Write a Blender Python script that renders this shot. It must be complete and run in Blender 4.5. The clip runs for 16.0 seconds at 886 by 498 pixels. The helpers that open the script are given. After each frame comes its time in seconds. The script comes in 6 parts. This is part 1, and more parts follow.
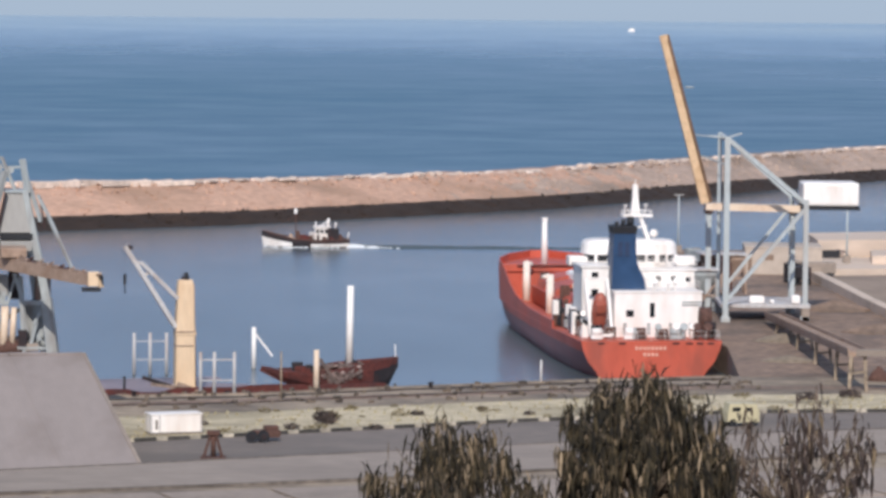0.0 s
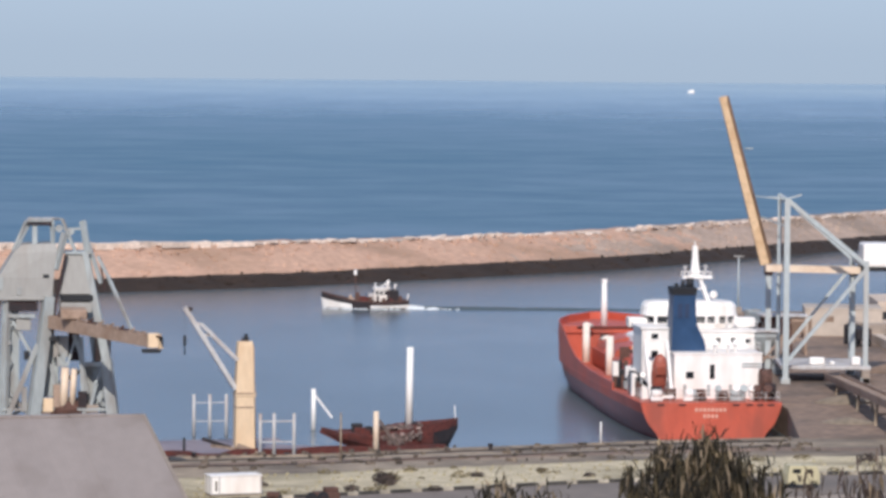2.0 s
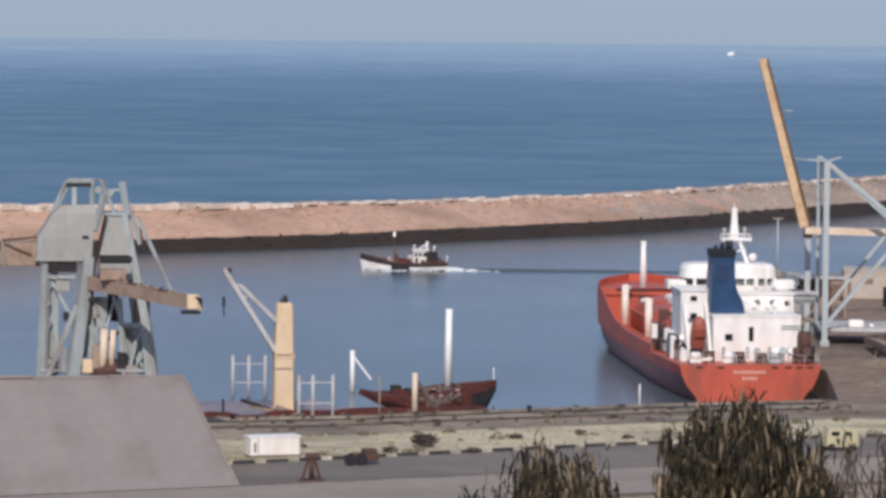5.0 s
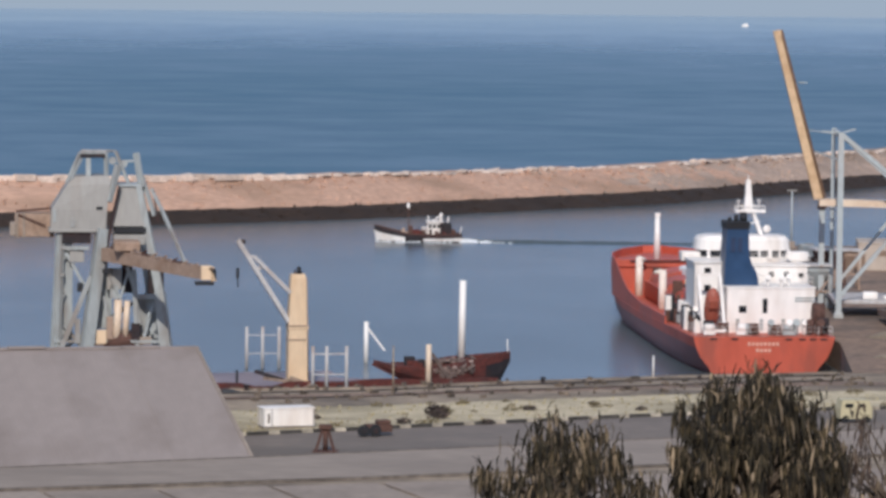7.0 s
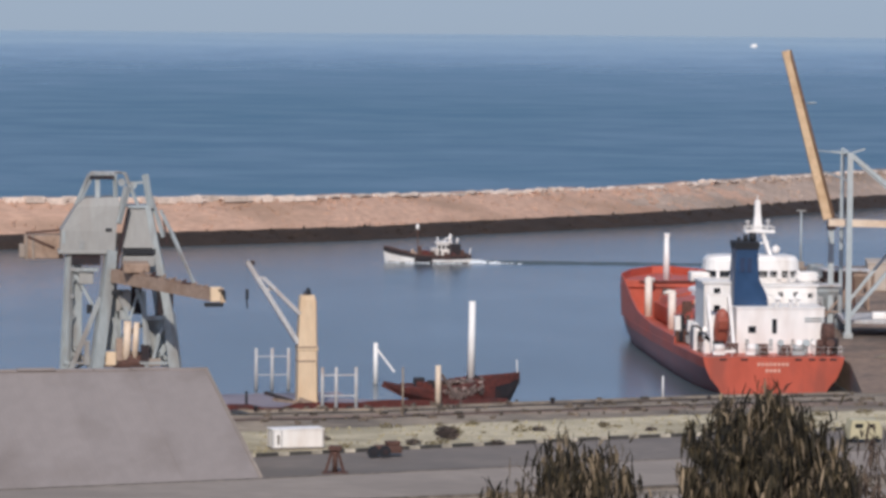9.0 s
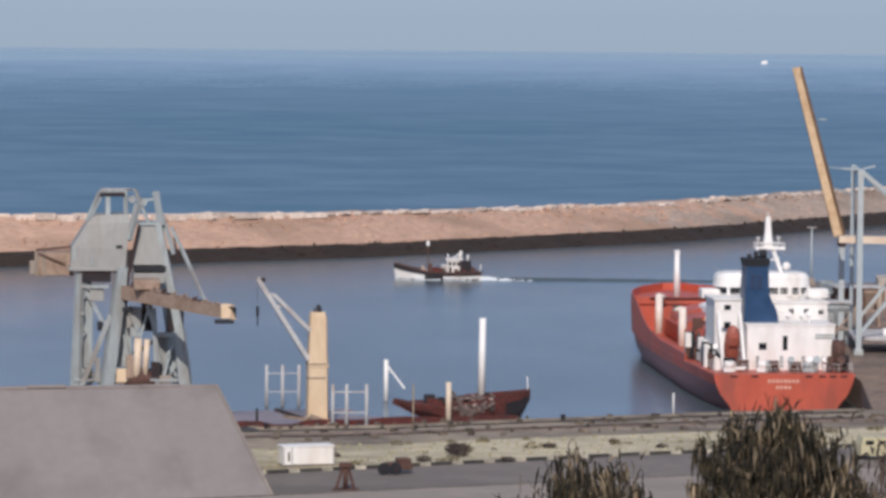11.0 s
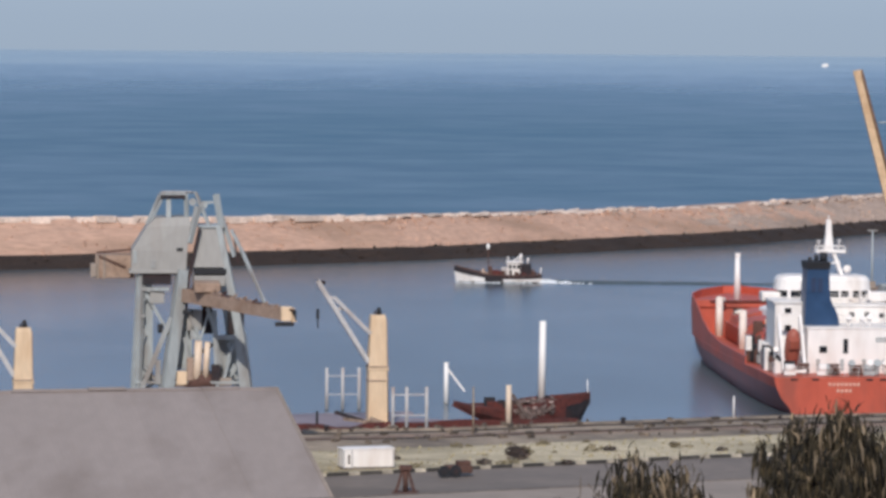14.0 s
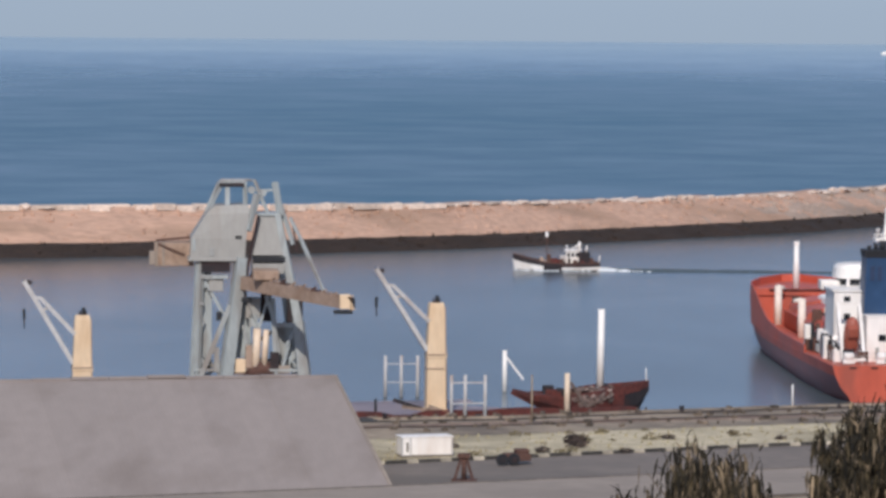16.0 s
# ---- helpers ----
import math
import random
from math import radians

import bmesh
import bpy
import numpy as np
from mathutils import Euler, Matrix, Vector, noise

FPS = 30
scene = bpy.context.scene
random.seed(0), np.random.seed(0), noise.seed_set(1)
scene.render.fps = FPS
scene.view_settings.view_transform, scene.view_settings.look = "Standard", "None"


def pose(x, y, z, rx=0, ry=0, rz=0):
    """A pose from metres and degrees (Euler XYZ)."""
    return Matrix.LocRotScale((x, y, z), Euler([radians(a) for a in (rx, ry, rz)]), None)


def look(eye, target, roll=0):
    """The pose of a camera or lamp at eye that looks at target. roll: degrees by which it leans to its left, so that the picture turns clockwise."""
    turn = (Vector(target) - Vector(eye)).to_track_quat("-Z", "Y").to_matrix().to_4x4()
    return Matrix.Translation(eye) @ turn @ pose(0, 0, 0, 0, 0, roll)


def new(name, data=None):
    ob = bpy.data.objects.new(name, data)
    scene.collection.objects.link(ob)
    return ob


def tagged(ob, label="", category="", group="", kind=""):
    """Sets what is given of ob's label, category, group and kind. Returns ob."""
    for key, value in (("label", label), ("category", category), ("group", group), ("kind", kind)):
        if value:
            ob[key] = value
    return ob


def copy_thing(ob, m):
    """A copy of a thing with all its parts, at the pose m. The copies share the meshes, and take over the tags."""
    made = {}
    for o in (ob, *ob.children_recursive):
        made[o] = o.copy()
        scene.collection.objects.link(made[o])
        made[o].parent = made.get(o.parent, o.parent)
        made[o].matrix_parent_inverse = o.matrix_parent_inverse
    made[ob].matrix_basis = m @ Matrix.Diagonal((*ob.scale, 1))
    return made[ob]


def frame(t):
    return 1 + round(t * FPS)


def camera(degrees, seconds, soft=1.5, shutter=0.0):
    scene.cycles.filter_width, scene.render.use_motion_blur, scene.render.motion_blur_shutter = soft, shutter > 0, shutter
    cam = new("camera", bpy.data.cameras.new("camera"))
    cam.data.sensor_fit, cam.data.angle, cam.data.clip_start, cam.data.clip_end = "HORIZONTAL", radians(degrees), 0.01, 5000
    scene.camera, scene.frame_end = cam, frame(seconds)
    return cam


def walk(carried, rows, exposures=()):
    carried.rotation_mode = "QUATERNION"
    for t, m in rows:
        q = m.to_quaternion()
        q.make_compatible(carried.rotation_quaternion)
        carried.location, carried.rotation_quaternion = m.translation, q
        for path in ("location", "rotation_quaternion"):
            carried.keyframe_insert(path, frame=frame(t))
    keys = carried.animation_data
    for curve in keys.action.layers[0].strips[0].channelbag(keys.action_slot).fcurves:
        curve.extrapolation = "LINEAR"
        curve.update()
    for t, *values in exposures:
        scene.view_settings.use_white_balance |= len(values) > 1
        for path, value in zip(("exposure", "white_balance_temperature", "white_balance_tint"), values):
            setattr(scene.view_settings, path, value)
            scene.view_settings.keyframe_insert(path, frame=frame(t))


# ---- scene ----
# ---------------------------------------------------------------- camera
# A long lens on a hillside 40 m over the harbour; it stands in one spot and pans.
cam = camera(12.4, 16.0, soft=3.3)
EYE = (0.0, 0.0, 40.0)
# seconds, yaw (to the left), pitch, lean
TURNS = [
    (0.0, 0, -3.691, 0.55), (0.5, 0.405, -3.562, 0.601), (1.0, 0.575, -3.489, 0.641),
    (1.5, 0.674, -3.105, 0.606), (2.0, 0.847, -2.835, 0.494), (2.5, 0.98, -2.539, 0.472),
    (3.0, 0.904, -2.460, 0.491), (3.5, 1.178, -2.596, 0.448), (4.0, 1.224, -2.879, 0.465),
    (4.2, 1.383, -3.021, 0.511), (6.3, 1.371, -3.606, 0.664), (6.5, 1.626, -3.658, 0.629),
    (7.0, 1.583, -3.780, 0.631), (7.5, 1.615, -3.632, 0.526), (8.0, 1.681, -3.718, 0.555),
    (8.5, 1.436, -3.555, 0.602), (9.0, 1.716, -3.487, 0.506), (9.2, 1.599, -3.412, 0.577),
    (11.3, 1.924, -3.252, 0.516), (11.5, 1.992, -3.344, 0.64), (12.0, 2.04, -3.414, 0.574),
    (12.5, 2.212, -3.340, 0.402), (13.0, 2.382, -3.366, 0.507), (13.5, 2.676, -3.273, 0.401),
    (14.0, 2.712, -3.219, 0.47), (14.5, 2.839, -3.212, 0.532), (15.0, 2.807, -3.186, 0.592),
    (15.5, 3.168, -3.384, 0.612), (16.0, 3.536, -3.394, 0.473),
]


def aim(yaw, pitch, lean):
    y, p = radians(yaw), radians(pitch)
    ahead = (-math.sin(y) * math.cos(p), math.cos(y) * math.cos(p), math.sin(p))
    return look(EYE, [e + 100 * a for e, a in zip(EYE, ahead)], lean)


walk(cam, [(t, aim(yaw, pitch, lean)) for t, yaw, pitch, lean in TURNS], [(0.0, 0.19), (1.0, 0.18), (2.0, 0.24), (3.0, 0.28), (3.5, 0.06), (4.2, 0.02), (6.3, -0.05), (11.3, -0.03), (16.0, -0.02)])

# ---------------------------------------------------------------- light
SUN_UP, SUN_SIDE = 34.0, 2.0   # degrees over the horizon; degrees to the left of straight behind the camera
world = bpy.data.worlds.new("sky")
scene.world = world
world.use_nodes = True
wn, wl = world.node_tree.nodes, world.node_tree.links
sky = wn.new("ShaderNodeTexSky")
sky.sky_type, sky.sun_disc = "NISHITA", False
sky.sun_elevation, sky.sun_rotation = radians(SUN_UP), radians(180 + SUN_SIDE)
sky.altitude, sky.air_density, sky.dust_density, sky.ozone_density = 0, 1.0, 0.6, 1.4
# marine haze tints the low sky and veils the blue above it
tint, haze = wn.new("ShaderNodeMix"), wn.new("ShaderNodeMix")
for node in (tint, haze):
    node.data_type = "RGBA"
tint.blend_type = "MULTIPLY"
tint.inputs["Factor"].default_value = 1.0
tint.inputs["B"].default_value = (0.51, 0.67, 1.2, 1)
haze.inputs["Factor"].default_value = 0.6
haze.inputs["B"].default_value = (4.0, 4.95, 6.1, 1)
wl.new(sky.outputs["Color"], tint.inputs["A"])
wl.new(tint.outputs["Result"], haze.inputs["A"])
wl.new(haze.outputs["Result"], wn["Background"].inputs["Color"])
wn["Background"].inputs["Strength"].default_value = 0.098
sun = new("sun", bpy.data.lights.new("sun", "SUN"))
sun.data.energy, sun.data.angle, sun.data.color = 3.3, radians(0.6), (1.0, 0.93, 0.86)
a, b = radians(SUN_SIDE), radians(SUN_UP)
sun.matrix_world = look((-math.sin(a) * math.cos(b) * 300, -math.cos(a) * math.cos(b) * 300, 40 + math.sin(b) * 300), (0, 0, 40))


# ---------------------------------------------------------------- mesh helpers
def box(bm, x0, x1, y0, y1, z0, z1, bevel=0.0, turn=None):
    m = Matrix.LocRotScale(((x0 + x1) / 2, (y0 + y1) / 2, (z0 + z1) / 2), turn, (x1 - x0, y1 - y0, z1 - z0))
    vs = bmesh.ops.create_cube(bm, size=1, matrix=m)["verts"]
    if bevel:
        es = list({e for v in vs for e in v.link_edges})
        bmesh.ops.bevel(bm, geom=es, offset=bevel, segments=2, affect="EDGES", profile=0.6)
    return vs


def beam(bm, p, q, w, h=None, w2=None, h2=None):
    """A box girder from p to q, w wide and h high, tapering to w2, h2."""
    p, q = Vector(p), Vector(q)
    h = h or w
    w2, h2 = w2 or w, h2 or h
    d = (q - p).normalized()
    side = d.cross(Vector((0, 0, 1)))
    side = side.normalized() if side.length > 1e-3 else Vector((1, 0, 0))
    up = side.cross(d).normalized()
    vs = []
    for c, ww, hh in ((p, w, h), (q, w2, h2)):
        for sx, sy in ((-1, -1), (1, -1), (1, 1), (-1, 1)):
            vs.append(bm.verts.new(c + side * sx * ww / 2 + up * sy * hh / 2))
    for f in ((3, 2, 1, 0), (4, 5, 6, 7), (0, 1, 5, 4), (1, 2, 6, 5), (2, 3, 7, 6), (3, 0, 4, 7)):
        bm.faces.new([vs[i] for i in f])


def rod(bm, p, q, r, r2=None, n=10):
    p, q = Vector(p), Vector(q)
    r2 = r if r2 is None else r2
    d = (q - p).normalized()
    s = d.orthogonal().normalized()
    u = d.cross(s)
    rings = []
    for c, rr in ((p, r), (q, r2)):
        rings.append([bm.verts.new(c + (s * math.cos(k * 2 * math.pi / n) + u * math.sin(k * 2 * math.pi / n)) * rr) for k in range(n)])
    for k in range(n):
        f = bm.faces.new((rings[0][k], rings[0][(k + 1) % n], rings[1][(k + 1) % n], rings[1][k]))
        f.smooth = True
    bm.faces.new(rings[0][::-1]), bm.faces.new(rings[1])


def loft(bm, rings, caps=True, closed=True, smooth=False):
    """Skin between rings of points, all with the same count."""
    rows = [[bm.verts.new(p) for p in r] for r in rings]
    n = len(rows[0])
    for a_, b_ in zip(rows, rows[1:]):
        for k in range(n if closed else n - 1):
            f = bm.faces.new((a_[k], a_[(k + 1) % n], b_[(k + 1) % n], b_[k]))
            f.smooth = smooth
    if caps:
        bm.faces.new(rows[0][::-1]), bm.faces.new(rows[-1])
    return rows


def slab(bm, corners, z0, z1):
    """An upright prism over a polygon."""
    loft(bm, [[(x, y, z0) for x, y in corners], [(x, y, z1) for x, y in corners]])


def mesh_of(name, bm, materials, fix=True):
    if fix:
        bmesh.ops.recalc_face_normals(bm, faces=bm.faces)
    me = bpy.data.meshes.new(name)
    bm.to_mesh(me)
    bm.free()
    for m in materials if isinstance(materials, (list, tuple)) else [materials]:
        me.materials.append(m)
    return me


def part(name, bm, material, parent, label="", fix=True):
    ob = new(name, mesh_of(name, bm, material, fix))
    ob.parent = parent
    return tagged(ob, label) if label else ob


def thing(name, m, label, category, group="", kind=""):
    ob = new(name)
    ob.empty_display_size = 0.3
    ob.matrix_world = m
    return tagged(ob, label, category, group, kind)


def solid(name, bm, material, label="", category="", group="", kind="", fix=True):
    return tagged(new(name, mesh_of(name, bm, material, fix)), label, category, group, kind)


# ---------------------------------------------------------------- materials
def mat(name, color, rough=0.7, metal=0.0, vary=0.25, scale=1.0, bump=0.2, stain=None, stain_amount=0.5, stain_scale=0.25, stretch=(1, 1, 1), per_object=0.0, island=0.0, placed=False):
    """Base colour with fine grain and larger stains, and a fine relief. Scales are per metre."""
    m = bpy.data.materials.new(name)
    m.use_nodes = True
    n, l = m.node_tree.nodes, m.node_tree.links
    p = n["Principled BSDF"]
    p.inputs["Metallic"].default_value = metal
    tc, mp = n.new("ShaderNodeTexCoord"), n.new("ShaderNodeMapping")
    mp.inputs["Scale"].default_value = stretch
    l.new(n.new("ShaderNodeNewGeometry").outputs["Position"] if placed else tc.outputs["Object"], mp.inputs["Vector"])
    fine, broad = n.new("ShaderNodeTexNoise"), n.new("ShaderNodeTexNoise")
    fine.inputs["Scale"].default_value, fine.inputs["Detail"].default_value = scale * 3, 6
    broad.inputs["Scale"].default_value, broad.inputs["Detail"].default_value = stain_scale, 5
    for t in (fine, broad):
        l.new(mp.outputs["Vector"], t.inputs["Vector"])
    dark, mid, light = ([min(1, c * k) for c in color] + [1] for k in (1 - vary, 1, 1 + vary))
    ramp = n.new("ShaderNodeValToRGB")
    ramp.color_ramp.elements[0].position, ramp.color_ramp.elements[0].color = 0.3, dark
    ramp.color_ramp.elements[1].position, ramp.color_ramp.elements[1].color = 0.7, light
    l.new(fine.outputs["Fac"], ramp.inputs["Fac"])
    out = ramp.outputs["Color"]
    mask = n.new("ShaderNodeMapRange")
    mask.inputs["From Min"].default_value, mask.inputs["From Max"].default_value = 0.48, 0.68
    mask.inputs["To Max"].default_value = stain_amount
    l.new(broad.outputs["Fac"], mask.inputs["Value"])
    mix = n.new("ShaderNodeMix")
    mix.data_type = "RGBA"
    mix.inputs["B"].default_value = (*(stain or [c * 0.55 for c in color]), 1)
    l.new(mask.outputs["Result"], mix.inputs["Factor"])
    l.new(out, mix.inputs["A"])
    out = mix.outputs["Result"]
    if per_object or island:
        hsv, mr = n.new("ShaderNodeHueSaturation"), n.new("ShaderNodeMapRange")
        k = per_object or island
        mr.inputs["To Min"].default_value, mr.inputs["To Max"].default_value = 1 - k, 1 + k
        src = n.new("ShaderNodeObjectInfo").outputs["Random"] if per_object else n.new("ShaderNodeNewGeometry").outputs["Random Per Island"]
        l.new(src, mr.inputs["Value"])
        l.new(mr.outputs["Result"], hsv.inputs["Value"])
        l.new(out, hsv.inputs["Color"])
        out = hsv.outputs["Color"]
    l.new(out, p.inputs["Base Color"])
    rr = n.new("ShaderNodeMapRange")
    rr.inputs["To Min"].default_value, rr.inputs["To Max"].default_value = max(0, rough - 0.12), min(1, rough + 0.12)
    l.new(fine.outputs["Fac"], rr.inputs["Value"])
    l.new(rr.outputs["Result"], p.inputs["Roughness"])
    if bump:
        bp = n.new("ShaderNodeBump")
        bp.inputs["Strength"].default_value, bp.inputs["Distance"].default_value = bump, 0.05
        l.new(fine.outputs["Fac"], bp.inputs["Height"])
        l.new(bp.outputs["Normal"], p.inputs["Normal"])
    return m


def water(name, color, rough, wave, height, slick_scale, calm=None):
    """Water: long and short waves as relief, with calmer slicks. calm: distances over which gloss stands in for horizon
    haze.
    """
    m = bpy.data.materials.new(name)
    m.use_nodes = True
    n, l = m.node_tree.nodes, m.node_tree.links
    p = n["Principled BSDF"]
    p.inputs["IOR"].default_value = 1.33
    tc, mp = n.new("ShaderNodeTexCoord"), n.new("ShaderNodeMapping")
    mp.inputs["Scale"].default_value = (0.35, 1, 1)
    l.new(tc.outputs["Object"], mp.inputs["Vector"])
    swell, chop, slick = (n.new("ShaderNodeTexNoise") for _ in range(3))
    for t, s_, d in ((swell, wave, 4), (chop, wave * 6, 3), (slick, slick_scale, 4)):
        t.inputs["Scale"].default_value, t.inputs["Detail"].default_value = s_, d
        l.new(mp.outputs["Vector"], t.inputs["Vector"])
    lie = n.new("ShaderNodeMapping")
    lie.inputs["Scale"].default_value, lie.inputs["Rotation"].default_value = (0.5, 0.3, 1), (0, 0, 0.35)
    l.new(tc.outputs["Object"], lie.inputs["Vector"])
    l.new(lie.outputs["Vector"], slick.inputs["Vector"])
    ramp = n.new("ShaderNodeValToRGB")
    ramp.color_ramp.elements[0].position, ramp.color_ramp.elements[0].color = 0.35, (*[c * 0.82 for c in color], 1)
    ramp.color_ramp.elements[1].position, ramp.color_ramp.elements[1].color = 0.68, (*[c * 1.2 for c in color], 1)
    l.new(slick.outputs["Fac"], ramp.inputs["Fac"])
    l.new(ramp.outputs["Color"], p.inputs["Base Color"])
    rr = n.new("ShaderNodeMapRange")
    rr.inputs["From Min"].default_value, rr.inputs["From Max"].default_value = 0.35, 0.65
    rr.inputs["To Min"].default_value, rr.inputs["To Max"].default_value = rough * 0.7, rough * 1.3
    l.new(slick.outputs["Fac"], rr.inputs["Value"])
    l.new(rr.outputs["Result"], p.inputs["Roughness"])
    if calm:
        # small wind patches; finish and relief smooth with distance to imitate horizon haze
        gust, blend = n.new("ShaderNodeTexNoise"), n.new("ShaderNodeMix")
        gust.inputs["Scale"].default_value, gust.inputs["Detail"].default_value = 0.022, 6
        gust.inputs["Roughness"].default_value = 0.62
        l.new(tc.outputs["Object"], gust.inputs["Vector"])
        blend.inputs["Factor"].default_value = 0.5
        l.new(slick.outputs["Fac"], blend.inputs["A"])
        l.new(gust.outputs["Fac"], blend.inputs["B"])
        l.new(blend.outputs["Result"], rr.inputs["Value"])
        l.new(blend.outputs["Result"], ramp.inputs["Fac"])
        xyz, haze_fade, keep = n.new("ShaderNodeSeparateXYZ"), n.new("ShaderNodeMapRange"), n.new("ShaderNodeMath")
        haze_fade.interpolation_type = "SMOOTHSTEP"
        haze_fade.inputs["From Min"].default_value, haze_fade.inputs["From Max"].default_value = calm
        haze_fade.inputs["To Min"].default_value, haze_fade.inputs["To Max"].default_value = 1.0, 0.3
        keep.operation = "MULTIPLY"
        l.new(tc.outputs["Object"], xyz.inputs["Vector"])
        l.new(xyz.outputs["Y"], haze_fade.inputs["Value"])
        l.new(haze_fade.outputs["Result"], keep.inputs[0])
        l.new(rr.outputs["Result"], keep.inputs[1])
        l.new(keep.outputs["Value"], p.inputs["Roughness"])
    add = n.new("ShaderNodeMath")
    add.operation = "MULTIPLY_ADD"
    add.inputs[1].default_value = 0.25
    l.new(chop.outputs["Fac"], add.inputs[0])
    l.new(swell.outputs["Fac"], add.inputs[2])
    bp = n.new("ShaderNodeBump")
    bp.inputs["Strength"].default_value, bp.inputs["Distance"].default_value = 1.0, height
    l.new(add.outputs["Value"], bp.inputs["Height"])
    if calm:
        l.new(haze_fade.outputs["Result"], bp.inputs["Strength"])
    l.new(bp.outputs["Normal"], p.inputs["Normal"])
    return m


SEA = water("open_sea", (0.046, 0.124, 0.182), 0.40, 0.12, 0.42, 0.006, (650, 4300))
HARBOUR = water("harbour_water", (0.074, 0.096, 0.108), 0.2, 0.35, 0.06, 0.02)
EARTH = mat("dry_earth", (0.24, 0.19, 0.14), 0.95, vary=0.3, scale=0.4, stain_scale=0.05)
APRON = mat("quay_concrete", (0.3, 0.235, 0.17), 0.9, vary=0.45, scale=0.5, stain=(0.1, 0.078, 0.06), stain_amount=0.85, stain_scale=0.16, stretch=(0.4, 1, 1))
VERGE = mat("dry_grass_verge", (0.53, 0.445, 0.3), 0.95, vary=0.3, scale=0.6, stain=(0.2, 0.165, 0.1), stain_amount=0.9, stain_scale=0.13, stretch=(0.4, 1, 1))
ASPHALT = mat("worn_asphalt", (0.195, 0.16, 0.135), 0.92, vary=0.2, scale=0.6, stain=(0.13, 0.11, 0.095), stain_amount=0.7, stain_scale=0.1, stretch=(0.4, 1, 1))
PALE = mat("pale_concrete", (0.3, 0.245, 0.202), 0.9, vary=0.16, scale=0.5, stain=(0.22, 0.18, 0.15), stain_amount=0.7, stain_scale=0.09, stretch=(0.35, 1, 1))
TAN = mat("tan_concrete_slab", (0.31, 0.25, 0.205), 0.9, vary=0.15, scale=0.5, stain_scale=0.15, per_object=0.08, placed=True)
COAL = mat("coal_dusted_pier", (0.24, 0.163, 0.118), 0.95, vary=0.4, scale=0.3, stain=(0.085, 0.068, 0.058), stain_amount=0.8, stain_scale=0.07)
KERBGREY = mat("dirty_grey_kerb", (0.15, 0.125, 0.105), 0.95, vary=0.4, scale=0.5, stain=(0.08, 0.066, 0.056), stain_amount=0.8, stain_scale=0.2)
ROCK = mat("pink_sandstone_rubble", (0.485, 0.305, 0.22), 0.95, vary=0.18, scale=0.3, bump=0.4, stain=(0.29, 0.185, 0.125), stain_amount=0.75, stain_scale=0.06, stretch=(0.4, 1, 3.5))
ROCKGREY = mat("grey_brown_rubble", (0.405, 0.298, 0.235), 0.95, vary=0.2, scale=0.3, bump=0.4, stain=(0.21, 0.16, 0.125), stain_amount=0.75, stain_scale=0.06, stretch=(0.4, 1, 3.5))
WETROCK = mat("wet_weedy_rock", (0.03, 0.018, 0.013), 0.95, vary=0.4, scale=0.5, bump=0.6, stain_scale=0.1)
BLOCK = mat("crest_rock", (0.66, 0.53, 0.44), 0.95, vary=0.2, scale=0.6, stain_scale=0.3, per_object=0.22, placed=True)
HULLRED = mat("red_hull_paint", (0.5, 0.09, 0.05), 0.5, vary=0.1, scale=0.3, bump=0.05, stain=(0.3, 0.07, 0.045), stain_amount=0.8, stain_scale=0.4, stretch=(1, 0.3, 0.5))
# antifouling red, toned to hold the hull side's shade and sky sheen too
BOOTSHADE = mat("antifouling_and_side_shade", (0.23, 0.085, 0.085), 0.5, vary=0.2, scale=0.3, bump=0.05, stain=(0.13, 0.052, 0.056), stain_scale=0.12, stretch=(1, 0.4, 1))
WHITE = mat("white_ship_paint", (0.86, 0.82, 0.78), 0.45, vary=0.05, scale=0.4, bump=0.04, stain=(0.55, 0.44, 0.36), stain_amount=0.45, stain_scale=0.45, stretch=(1, 1, 0.3))
DULLWHITE = mat("chalky_grey_white_paint", (0.5, 0.48, 0.47), 0.7, vary=0.12, stain=(0.3, 0.2, 0.15), stain_amount=0.6, stain_scale=0.8, stretch=(1, 1, 0.4))
BLUE = mat("blue_funnel_paint", (0.012, 0.048, 0.12), 0.45, vary=0.15, scale=0.4, bump=0.04, stain_scale=0.3)
LOUVRE = mat("dark_blue_louvre", (0.012, 0.03, 0.08), 0.6, vary=0.2)
BLACK = mat("sooty_black", (0.012, 0.013, 0.017), 0.7, vary=0.3)
GLASS = mat("dark_window_glass", (0.012, 0.015, 0.02), 0.12, vary=0.1, bump=0)
ORANGE = mat("orange_lifeboat", (0.36, 0.1, 0.065), 0.5, vary=0.12, stain_scale=0.8)
CREAM = mat("cream_mast_paint", (0.72, 0.57, 0.43), 0.55, vary=0.08, stain=(0.5, 0.3, 0.18), stain_amount=0.5, stain_scale=0.5)
OFFWHITE = mat("off_white_post_paint", (0.8, 0.69, 0.6), 0.5, vary=0.07, stain=(0.55, 0.34, 0.24), stain_amount=0.5, stain_scale=0.5)
YELLOW = mat("faded_yellow_paint", (0.62, 0.43, 0.26), 0.6, vary=0.12, stain=(0.36, 0.19, 0.08), stain_amount=0.5, stain_scale=0.4)
BUFF = mat("buff_crane_paint", (0.7, 0.52, 0.345), 0.55, vary=0.08, stain=(0.5, 0.28, 0.12), stain_amount=0.4, stain_scale=0.6, stretch=(1, 1, 0.3))
STEELBLUE = mat("blue_grey_steel_paint", (0.345, 0.375, 0.375), 0.55, vary=0.12, stain=(0.2, 0.155, 0.125), stain_amount=0.7, stain_scale=0.5, stretch=(1, 1, 0.3))
